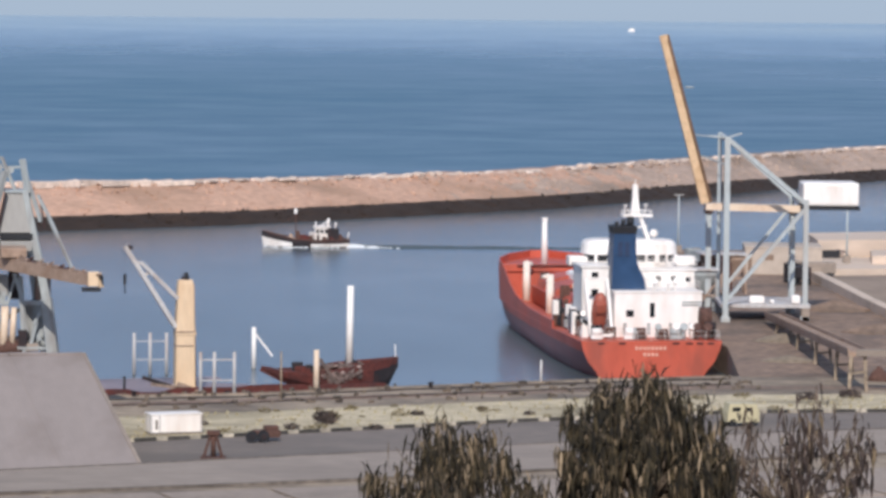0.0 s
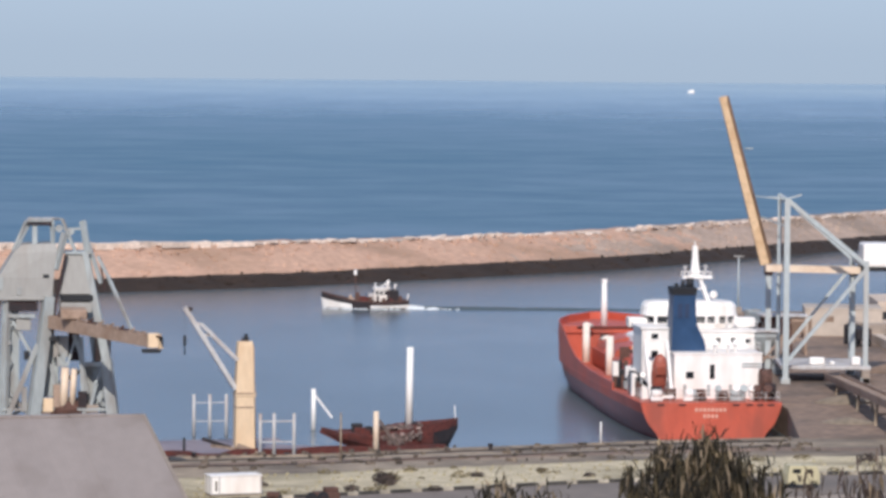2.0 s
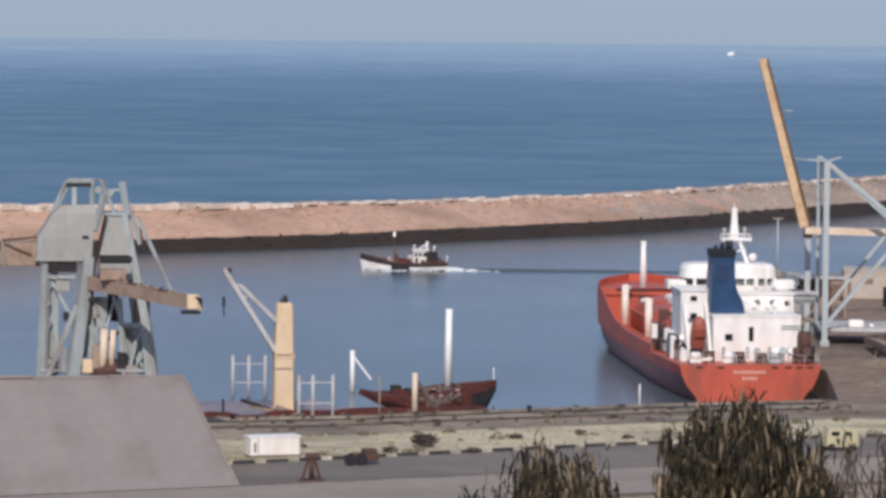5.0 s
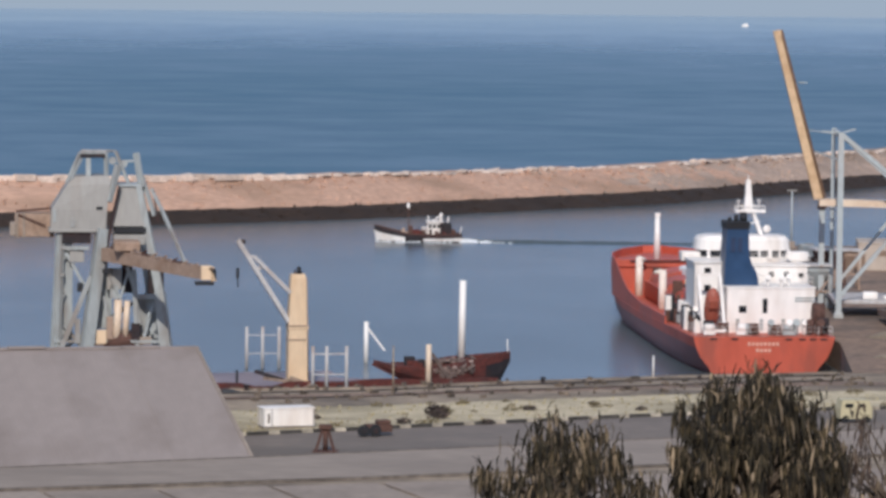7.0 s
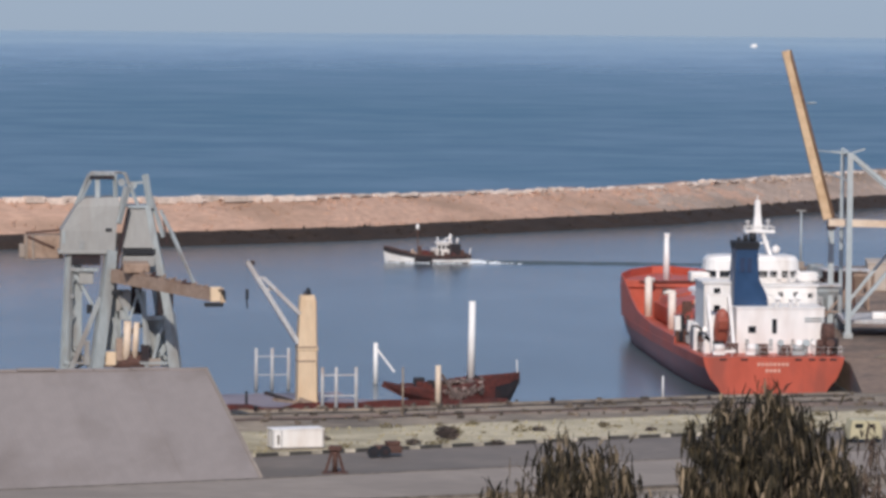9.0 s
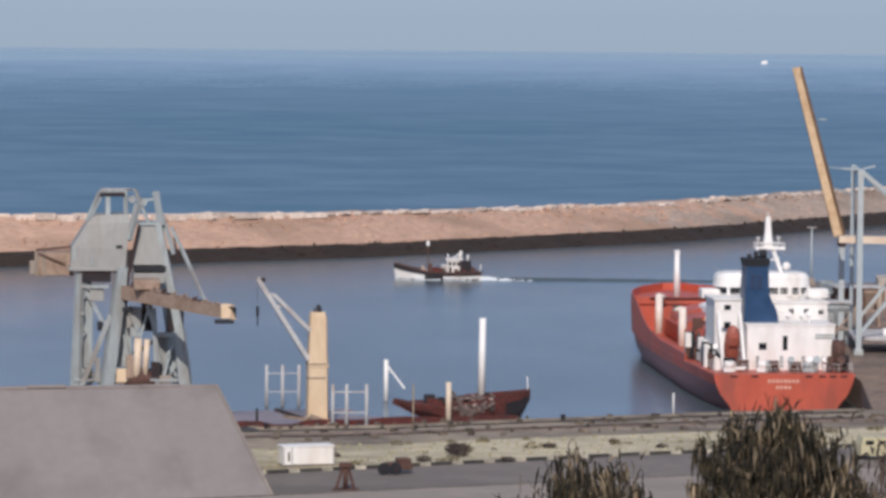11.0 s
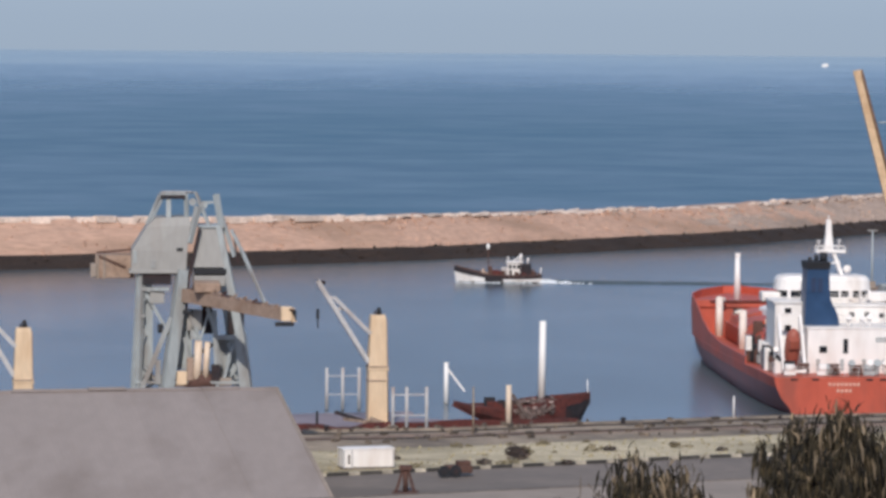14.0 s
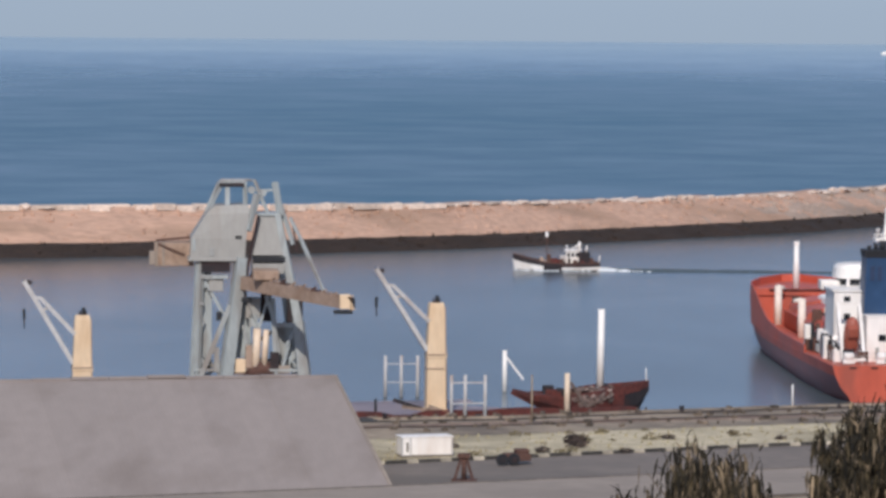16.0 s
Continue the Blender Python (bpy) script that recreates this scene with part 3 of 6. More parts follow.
loft(bm, [[(-0.4 + (x + 0.4) * 0.915, 17.8 + (y - 17.8) * 0.915, z) for x, y in outline] for z in (10.84, 11.46)])
part("window_band", bm, GLASS, bridge, "dark wheelhouse windows")
for x, w in ((-4.3, 0.3), (-2.6, 0.2), (-0.4, 0.25), (1.15, 0.22), (2.3, 0.45), (3.35, 0.2), (4.3, 0.3)):
    bm = bmesh.new()
    box(bm, x - w / 2, x + w / 2, 15.1, 15.6, 10.7, 11.6)
    part("window_post", bm, WHITE, bridge)
rnd = random.Random(31)
for k in range(16):
    x, y, z = rnd.uniform(-7.0, -4.4), rnd.uniform(4.5, 24), 3.5
    w, h = rnd.uniform(0.25, 0.6), rnd.uniform(0.6, 2.4)
    bm = bmesh.new()
    if k % 3 == 0:
        rod(bm, (x, y, z), (x, y, z + h + 0.6), 0.16, 0.14, 8), rod(bm, (x, y, z + h + 0.5), (x, y - 0.6, z + h + 0.7), 0.24, 0.3, 8)
        part("cowl_vent", bm, [WHITE, RUST][k % 2], ship)
    else:
        box(bm, x - w, x + w, y - w, y + w, z, z + h, 0.06)
        part("deck_locker", bm, [WHITE, BLACK, STEELBLUE, RUST][k % 4], ship)
for x, y, h, r, m in ((5.5, 3.6, 2.9, 0.55, RUST), (5.7, 1.6, 1.5, 0.5, WRECKDARK), (5.6, 2.2, 1.1, 0.55, RUST), (-6.2, 1.8, 1.2, 0.5, WRECKDARK), (-4.6, 2.6, 0.9, 0.5, RUST)):
    bm = bmesh.new()
    rod(bm, (x - r, y, 4.0 + h * 0.6), (x + r, y, 4.0 + h * 0.6), h * 0.4, n=12)
    box(bm, x - r * 1.1, x - r * 0.8, y - 0.3, y + 0.3, 3.8, 4.0 + h, 0.05), box(bm, x + r * 0.8, x + r * 1.1, y - 0.3, y + 0.3, 3.8, 4.0 + h, 0.05)
    part("mooring_winch", bm, m, ship)
railing(0.2, 5.2, 5.3, 11.8, 8.35, ship)
railing(-3.1, 6.1, 12.4, 15.0, 10.2, ship)
railing(-7.1 + HX, 7.1 + HX, -0.9, 4.6, 3.7, ship)
bm = bmesh.new()
prof = [(8.35, -0.2), (9.1, -0.25), (9.9, -0.5), (10.6, -0.9), (11.4, -1.2), (12.2, -1.25), (14.35, -1.3)]
loft(bm, [[(-3.85 + 0.04 * (z - 8.6), 7.2, z), (xr, 7.2, z), (xr, 10.6, z), (-3.85 + 0.04 * (z - 8.6), 10.6, z)] for z, xr in prof])
fun = part("funnel", bm, BLUE, ship, "dark blue funnel casing")
bm = bmesh.new()
loft(bm, [[(-3.68 - k, 7.15 - k, z), (-1.24 + k, 7.15 - k, z), (-1.24 + k, 10.65, z), (-3.68 - k, 10.65, z)] for z, k in ((14.3, 0.0), (14.75, 0.06), (15.0, 0.1), (15.08, 0.02))])
part("funnel_cap", bm, BLACK, fun, "sooty black funnel top")
for x, z, r in ((-3.15, 15.5, 0.22), (-2.45, 15.75, 0.26), (-1.7, 16.0, 0.42)):
    bm = bmesh.new()
    rod(bm, (x, 8.6, 14.9), (x, 8.6, z), r, r, 10)
    part("exhaust_pipe", bm, BLACK, fun)
for x in (-3.2, -2.45):
    bm = bmesh.new()
    box(bm, x, x + 0.5, 7.14, 7.22, 11.9, 13.4, 0.02)
    part("louvre", bm, LOUVRE, fun)
bm = bmesh.new()
loft(bm, [[(0.3 + sx * w, 18 + sy * w, z) for sx, sy in ((-1, -1), (1, -1), (1, 1), (-1, 1))] for z, w in ((15.6, 0.5), (16.6, 0.4), (17.4, 0.32), (18.9, 0.26), (19.0, 0.1))])
for x0, x1 in ((-0.55, 0.0), (1.75, 0.75)):
    beam(bm, (x0, 17.4, 13.0), (x1, 17.7, 15.8), 0.34), beam(bm, (x0, 18.8, 13.0), (x1, 18.3, 15.8), 0.26)
beam(bm, (-0.4, 17.5, 14.2), (1.5, 17.5, 14.5), 0.16)
box(bm, -1.1, 2.1, 17.2, 18.8, 15.45, 15.75, 0.05)
rod(bm, (0.3, 18, 18.9), (0.3, 18, 19.4), 0.06, n=5)
mast = part("radar_mast", bm, WHITE, ship, "white radar mast with a broad platform")
for p, q in (((-1.0, 17.3), (2.0, 17.3)), ((-1.0, 18.7), (2.0, 18.7))):
    bm = bmesh.new()
    rod(bm, (*p, 16.15), (*q, 16.15), 0.05, n=4)
    for k in range(5):
        x = p[0] + (q[0] - p[0]) * k / 4
        rod(bm, (x, p[1], 15.7), (x, p[1], 16.15), 0.05, n=4)
    part("platform_rail", bm, WHITE, mast)
for x, z in ((-0.75, 16.8), (1.45, 16.9)):
    bm = bmesh.new()
    rod(bm, (x, 18, 15.7), (x, 18, z), 0.14, 0.1, 6), box(bm, x - 0.2, x + 0.2, 17.85, 18.1, z - 0.25, z - 0.05)
    part("radar_scanner", bm, DULLWHITE, mast)
bm = bmesh.new()
bmesh.ops.create_uvsphere(bm, u_segments=12, v_segments=8, radius=0.45, matrix=pose(2.3, 17.6, 13.7))
part("satellite_dome", bm, WHITE, ship)
# free-fall lifeboat on its ramp
bm = bmesh.new()
rings = []
for k, (s, r) in enumerate(((-2.1, 0.2), (-1.8, 0.6), (-1.1, 0.85), (0, 0.92), (1.1, 0.85), (1.7, 0.62), (2.05, 0.2))):
    rings.append([(r * math.cos(2 * math.pi * j / 12), r * 0.95 * math.sin(2 * math.pi * j / 12), s) for j in range(12)])
loft(bm, rings, smooth=True)
box(bm, -0.55, 0.55, -1.15, -0.5, 0.3, 1.3, 0.12)
bm.transform(pose(-5.55, 4.2, 6.35, 22, 0, 0) @ Matrix.Diagonal((0.92, 1, 1.05, 1)))
boat = part("lifeboat", bm, ORANGE, ship, "faded orange enclosed lifeboat")
for x in (-6.7, -4.45):
    for p, q, w in (((x, 2.4, 4.0), (x, 6.4, 9.6), 0.3), ((x, 6.4, 9.6), (x, 7.4, 4.0), 0.28), ((x, 3.4, 5.4), (x, 7.1, 5.6), 0.2)):
        bm = bmesh.new()
        beam(bm, p, q, w)
        part("davit_arm", bm, WHITE, ship)
for y, z in ((6.4, 9.6), (2.4, 4.05)):
    bm = bmesh.new()
    beam(bm, (-6.7, y, z), (-4.45, y, z), 0.3)
    part("davit_crossbar", bm, WHITE, ship)
for x in (-5.6, -3.4, 2.2, 3.6, 4.7, 5.8):
    bm = bmesh.new()
    box(bm, x + HX, x + HX + 0.7, -1.27, -1.18, 3.42, 3.6)
    part("freeing_port", bm, WRECKDARK, ship)
for z in (6.9, 7.2):
    bm = bmesh.new()
    box(bm, 3.3, 5.35, 4.93, 5.03, z, z + 0.16)
    part("vent_louvre", bm, STEELBLUE, tier)
bm = bmesh.new()
box(bm, 4.0, 6.7, 16.6, 18.8, 10.3, 11.3, 0.12)
part("bridge_wing", bm, WHITE, bridge)
bm = bmesh.new()
box(bm, -7.0, -4.8, 16.6, 18.8, 10.3, 11.3, 0.12)
part("bridge_wing", bm, WHITE, bridge)
for x, y, z in ((0.6, 6.2, 8.3), (2.0, 6.0, 8.3), (3.0, 7.4, 8.3)):
    bm = bmesh.new()
    rod(bm, (x, y, z), (x, y, z + 0.9), 0.2, 0.18, 8), rod(bm, (x, y, z + 0.8), (x, y - 0.45, z + 1.1), 0.22, 0.32, 8)
    part("cowl_vent", bm, WHITE, tier)
# clutter along the quarters
rnd = random.Random(11)
for k in range(34):
    x, y, h = rnd.uniform(-7.1, -5.6), rnd.uniform(5, 24), rnd.uniform(0.5, 2.6)
    bm = bmesh.new()
    x -= 0.6
    box(bm, x, x + rnd.uniform(0.3, 0.8), y, y + rnd.uniform(0.4, 1.2), 3.3, 3.5 + h, 0.05)
    part("deck_locker", bm, [WHITE, STEELBLUE, BLACK, WHITE, RUST][k % 5], ship)
for k in range(12):
    x, r = rnd.uniform(-7.3, 5.4), rnd.uniform(0.25, 0.5)
    bm = bmesh.new()
    if k % 2:
        rod(bm, (x - 0.5, 1.0, 4.5), (x + 0.5, 1.0, 4.5), r, n=10)
        box(bm, x - 0.6, x + 0.6, 0.7, 1.3, 3.8, 4.2)
    else:
        rod(bm, (x, 1.2, 3.8), (x, 1.2, 4.9), r * 0.6, r * 0.5, 8)
        rod(bm, (x, 1.2, 4.8), (x, 0.7, 5.1), r * 0.7, r * 0.9, 8)
    part("winch" if k % 2 else "cowl_vent", bm, [STEELBLUE, WHITE, RUST][k % 3], ship)
for k in range(9):
    x, y = rnd.uniform(5.0, 5.8), rnd.uniform(1, 9)
    bm = bmesh.new()
    box(bm, x, x + 0.6, y, y + 0.7, 3.7, 3.8 + rnd.uniform(0.6, 2.6), 0.08)
    part("mooring_gear", bm, [RUST, STEELBLUE, BLACK][k % 3], ship)
LETTER = mat("faded_letter_paint", (0.66, 0.36, 0.27), 0.6, vary=0.2, scale=2)
for row, n, x0, z0, h in ((0, 8, -2.6, 2.85, 0.34), (1, 4, -1.75, 2.2, 0.34)):
    for k in range(n):
        bm = bmesh.new()
        box(bm, x0 + k * 0.42, x0 + k * 0.42 + 0.28, -1.26, -1.2, z0, z0 + h)
        part("lettering_bar", bm, LETTER, ship)


# ---------------------------------------------------------------- ship loader on the pier
load = thing("ship_loader", pose(31.45, 452, 3.0), "pale blue steel ship loader with raised yellow boom", "ship loader")
LEGS = [((0, 0), 20.6, 0.62), ((9.0, 2), 13.6, 0.55), ((0.1, 14), 20.6, 0.45), ((8.4, 14), 13.6, 0.5)]
for (x, y), h, w in LEGS:
    bm = bmesh.new()
    beam(bm, (x, y, 0), (x, y, h), w, w)
    box(bm, x - 0.5, x + 0.5, y - 0.6, y + 0.6, 0.0, 0.6, 0.06)
    part("leg", bm, PALEBLUE, load)
for p, q, w in (((0, 0, 20.4), (9.0, 2, 13.1), 0.48), ((0.3, 14, 20.4), (8.6, 14, 13.1), 0.4), ((0.3, 0.2, 2.6), (8.9, 2, 12.6), 0.36), ((0.6, 14, 2.6), (8.4, 14, 12.4), 0.34), ((0, 0, 20.2), (0.3, 14, 20.2), 0.5), ((9, 2, 13.2), (8.6, 14, 13.2), 0.5)):
    bm = bmesh.new()
    beam(bm, p, q, w)
    part("brace", bm, PALEBLUE, load)
bm = bmesh.new()
beam(bm, (-1.9, 7, 12.5), (9.6, 7, 12.3), 2.2, 0.75)
part("girder", bm, CREAM, load, "faded pinkish boom girder")
bm = bmesh.new()
hinge, tip = Vector((-1.95, 7, 12.9)), Vector((-6.95, 7.0, 31.7))
for dy in (-0.7, 0.7):
    beam(bm, hinge + Vector((0, dy, 0)), tip + Vector((0, dy, 0)), 0.35, 1.05, 0.3, 0.8)
for k in range(15):
    p = hinge.lerp(tip, (k + 0.5) / 15)
    beam(bm, p + Vector((0, -0.8, 0)), p + Vector((0, 0.8, 0)), 0.2, 0.85 - 0.02 * k)
beam(bm, hinge + Vector((0.15, 0, 0)), tip + Vector((0.15, 0, 0)), 1.2, 0.3)
part("boom", bm, YELLOW, load, "raised faded yellow boom")
# dark brown strip stands in for the shadow line along the boom's right edge
bm = bmesh.new()
off = Vector((0.62, -0.8, 0.12))
beam(bm, hinge + off, tip + off * 0.75, 0.5, 0.34)
for k in range(9):
    p = hinge.lerp(tip, (k + 0.5) / 9)
    beam(bm, p + Vector((0.3, -0.4, 0)), p + off * 0.9, 0.1)
part("boom_shade_strip", bm, mat("dark_boom_shade", (0.15, 0.085, 0.05), 0.9, vary=0.3), load, "dark brown strip drawn for the boom's shaded edge")
for p, q, r in (((0, 7, 20.2), (-3.6, 7, 20.6), 0.06), ((-4.4, 7, 25.9), (-3.4, 7, 25.9), 0.09)):
    bm = bmesh.new()
    rod(bm, p, q, r, n=5)
    part("stay", bm, PALEBLUE, load)
bm = bmesh.new()
box(bm, 8.9, 15.2, 5, 11, 12.75, 15.35, 0.3)
cab = part("machinery_cabin", bm, WHITE, load, "white machinery cabin")
bm = bmesh.new()
box(bm, 8.8, 15.3, 4.9, 11.1, 12.3, 12.7)
part("base_frame", bm, BLACK, cab, "dark cabin base frame")
bm = bmesh.new()
box(bm, -0.4, 9.6, 1.6, 13, 1.5, 1.9, 0.05)
deck_ = part("platform", bm, DULLWHITE, load, "pale lower platform with lockers")
for x, w, h in ((2.9, 1.7, 0.8), (7.6, 1.0, 0.9), (5.2, 0.5, 0.4)):
    bm = bmesh.new()
    box(bm, x, x + w, 3, 4.4, 1.9, 1.9 + h, 0.2)
    part("locker", bm, WHITE, deck_)
bm = bmesh.new()
box(bm, 8.6, 9.5, 1.4, 2.6, 0, 1.5, 0.06)
part("bogie", bm, PALE, load)
for x, w in ((-1.15, 0.62), (8.5, 0.5)):
    bm = bmesh.new()
    beam(bm, (x, 13, 0), (x, 13, 11.4), w)
    leg_ = part("hinge_column", bm, PALEBLUE, load, "pale blue steel column")
    bm = bmesh.new()
    box(bm, x - 0.5, x + 0.5, 12.4, 13.6, 11.4, 12.3, 0.06)
    part("bearing_box", bm, WRECKDARK, leg_, "dark hinge bearing")
for p, q in (((-2.2, 0.1, 20.7), (-0.2, 0.1, 20.6)), ((0.2, 0.1, 20.6), (1.6, 0.1, 21.0)), ((-2.4, 7, 18.2), (0, 2, 17.4))):
    bm = bmesh.new()
    beam(bm, p, q, 0.16)
    part("head_bar", bm, PALEBLUE, load)

conv = thing("conveyor", pose(37.3, 412, 3.0), "brown inclined belt conveyor on steel trestles", "conveyor")
bm = bmesh.new()
beam(bm, (-0.8, 38, 0.9), (1.1, -36.5, 3.4), 1.7, 0.5)
for s in (-1, 1):
    beam(bm, (-0.8 + s * 0.85, 38, 1.3), (1.1 + s * 0.85, -36.5, 3.8), 0.12, 0.3)
part("belt_gallery", bm, RUSTBROWN, conv)
bm = bmesh.new()
beam(bm, (1.0, -37, 3.6), (14, -40, 3.9), 1.2, 0.6)
part("cross_gallery", bm, PALE, conv)
for x, y, h in ((-0.5, 26, 1.1), (0.0, 6, 1.7), (0.4, -10, 2.2), (0.9, -26, 2.8), (1.1, -37, 3.3), (12, -39.5, 3.6)):
    bm = bmesh.new()
    for s in (-0.8, 0.8):
        beam(bm, (x + s, y, 0), (x + s * 0.8, y, h), 0.3)
    beam(bm, (x - 0.8, y, h * 0.5), (x + 0.8, y, h * 0.55), 0.2)
    part("trestle", bm, APRON, conv)

# port buildings at the root of the pier
bld = thing("port_shed", pose(44.2, 528, 3.0, 0, 0, -2), "low grey concrete port shed with flat roof", "shed")
SHEDBEIGE = mat("pale_beige_render", (0.46, 0.385, 0.32), 0.9, vary=0.1, scale=0.3, stain=(0.34, 0.27, 0.22), stain_scale=0.15)
bm = bmesh.new()
box(bm, -5.0, 5.0, 0, 9, 0, 3.4, 0.06)
part("wall", bm, SHEDBEIGE, bld)
bm = bmesh.new()
box(bm, -5.05, 5.05, -0.05, 9.2, 3.4, 3.65, 0.05)
part("roof", bm, SHEDBEIGE, bld)
for x, w, h in ((-4.6, 0.5, 2.6), (-2.4, 1.1, 0.5)):
    bm = bmesh.new()
    box(bm, x, x + w, -0.06, 0.05, 0.0 if h > 2 else 1.9, h if h > 2 else 2.6)
    part("window" if h < 2 else "door", bm, COAL, bld)
wallthing = thing("wall_sea", pose(0, 0, 3.0), "beige concrete sea wall rising in terraces", "sea wall", kind="structure")
for corners, z in (([(50, 543), (50, 560), (150, 600), (150, 575)], 3.6), ([(47.5, 520), (49.5, 543), (150, 575), (150, 548)], 1.3), ([(56, 531), (57, 543), (150, 575), (150, 552)], 2.4)):
    bm = bmesh.new()
    slab(bm, corners, 0, z)
    part("terrace", bm, mat("beige_concrete", (0.6, 0.48, 0.385), 0.9, vary=0.12, scale=0.3, stain=(0.42, 0.33, 0.26), stain_scale=0.1, stretch=(0.3, 1, 1)) if z == 3.6 else bpy.data.materials["beige_concrete"], wallthing)
bm = bmesh.new()
path = [(47.5, 519), (48.6, 500), (49.8, 475), (51, 455), (53, 420), (56, 400)]
for (x0, y0), (x1, y1) in zip(path, path[1:]):
    beam(bm, (x0, y0, 0.55), (x1, y1, 0.55), 1.3, 1.1)
part("parapet", bm, bpy.data.materials["beige_concrete"], wallthing)
bm = bmesh.new()
slab(bm, [(48.2, 519), (49.2, 500), (50.4, 475), (51.6, 455), (53.6, 420), (56.6, 400), (150, 400), (150, 548)], 0.0, 0.55)
part("raised_yard", bm, mat("brown_yard_ground", (0.3, 0.225, 0.17), 0.95, vary=0.2, scale=0.3, stain=(0.2, 0.15, 0.115), stain_amount=0.7, stain_scale=0.08), wallthing)
bm = bmesh.new()
box(bm, 50.4, 52.9, 542.0, 543.6, 1.3, 2.3, 0.05)
part("culvert", bm, BLACK, wallthing, "dark opening under the wall")


def light_pole(x, y, z, h):
    o_ = thing("light_pole", pose(x, y, z), "slender grey steel light pole", "light pole")
    bm_ = bmesh.new()
    rod(bm_, (0, 0, 0), (0, 0, h), 0.16, 0.1, 8)
    part("pole", bm_, PALEBLUE, o_)
    bm_ = bmesh.new()
    box(bm_, -0.7, 0.7, -0.12, 0.12, h, h + 0.18, 0.03)
    part("lamp_head", bm_, GREYHOUSE, o_)
    bm_ = bmesh.new()
    box(bm_, -0.5, 0.5, -0.5, 0.5, 0, 1.0, 0.08)
    part("footing", bm_, PALE, o_)


light_pole(52.9, 533, 4.3, 8.2)
light_pole(33.0, 571, 3.0, 8.0)


def hopper(x, y, turn, w, h, paint, label):
    o_ = thing("pier_hopper", pose(x, y, 3.0, 0, 0, turn), label, "hopper", "pier hoppers")
    for sx in (-w, w):
        for sy in (-1.5, 1.5):
            bm_ = bmesh.new()
            beam(bm_, (sx * 1.15, sy, 0), (sx, sy, h), 0.28)
            part("leg", bm_, paint, o_)
    bm_ = bmesh.new()
    loft(bm_, [[(sx * a_, sy * b_, z) for sx, sy in ((-1, -1), (1, -1), (1, 1), (-1, 1))] for a_, b_, z in ((w * 1.05, 1.6, h + 0.8), (w * 1.05, 1.6, h + 0.3), (0.4, 0.4, h * 0.6))])
    part("bin", bm_, paint, o_)
    bm_ = bmesh.new()
    box(bm_, -w * 1.3, w * 1.3, -1.95, 1.95, h + 0.85, h + 1.05, 0.03)
    part("rim", bm_, DULLWHITE, o_, "pale worn hopper rim")
    for p, q in (((-w, -1.5, 0.4), (w, -1.5, h * 0.85)), ((w, -1.5, h * 0.5), (-w, -1.5, h * 0.5))):
        bm_ = bmesh.new()
        beam(bm_, p, q, 0.18)
        part("brace", bm_, RUSTBROWN, o_)


hopper(29.9, 466, 4, 1.2, 4.0, STEELBLUE, "grey steel hopper frame beside the ship")
hopper(32.4, 484, 8, 1.5, 4.6, RUST, "rust-brown steel hopper on the pier")
hopper(35.4, 496, 2, 1.2, 3.8, RUSTBROWN, "brown weathered hopper frame on the pier")


def bollard(x, y):
    o_ = thing("mooring_bollard", pose(x, y, 3.0), "dark iron mooring bollard on the quay edge", "bollard", "quay bollards")
    bm_ = bmesh.new()
    rod(bm_, (0, 0, 0), (0, 0, 0.35), 0.2, 0.17, 10)
    part("stem", bm_, WRECKDARK, o_)
    bm_ = bmesh.new()
    rod(bm_, (0, 0, 0.33), (0, 0, 0.5), 0.28, 0.24, 10)
    part("cap", bm_, WRECKDARK, o_)
    return o_


first = bollard(-27.6, 364.0)
for x, y in ((-1.0, 375.0), (19.2, 384.8)):
    copy_thing(first, pose(x, y, 3.0))


def marker_post(x, y, h, paint):
    o_ = thing("marker_post", pose(x, y, 3.0), "slim pale marker post standing on the quay", "post", "quay posts")
    bm_ = bmesh.new()
    rod(bm_, (0, 0, 0), (0, 0, h), 0.09, 0.07, 8)
    part("shaft", bm_, paint, o_)
    bm_ = bmesh.new()
    box(bm_, -0.2, 0.2, -0.2, 0.2, 0, 0.12, 0.02)
    part("foot", bm_, APRON, o_)


marker_post(9.3, 380.6, 2.1, WHITE)
marker_post(-14.3, 361.5, 4.4, APRON)


def loader_truck(x, y, turn, paint, label):
    o_ = thing("tipper_truck", pose(x, y, 3.0, 0, 0, turn), label, "truck")
    bm_ = bmesh.new()
    box(bm_, -0.95, 0.95, -3.0, 1.2, 0.9, 2.3, 0.1)
    part("tipper_body", bm_, paint, o_)
    bm_ = bmesh.new()
    box(bm_, -0.95, 0.95, 1.4, 3.0, 0.6, 2.5, 0.2)
    c_ = part("cab", bm_, paint, o_)
    bm_ = bmesh.new()
    box(bm_, -0.8, 0.8, 2.98, 3.04, 1.6, 2.3)
    part("windscreen", bm_, GLASS, c_)
    for wx in (-0.95, 0.75):
        for wy in (-2.2, -1.0, 2.2):
            bm_ = bmesh.new()
            rod(bm_, (wx, wy, 0.5), (wx + 0.25, wy, 0.5), 0.5, n=12)
            part("wheel", bm_, BLACK, o_)


loader_truck(44.6, 512, 12, WRECKDARK, "dark blue-black tipper truck parked on the pier")
loader_truck(47.0, 519, 95, PALE, "pale dusty tipper truck parked by the shed")
loader_truck(34.0, 540, 20, STEELBLUE, "grey tipper truck standing on the pier")


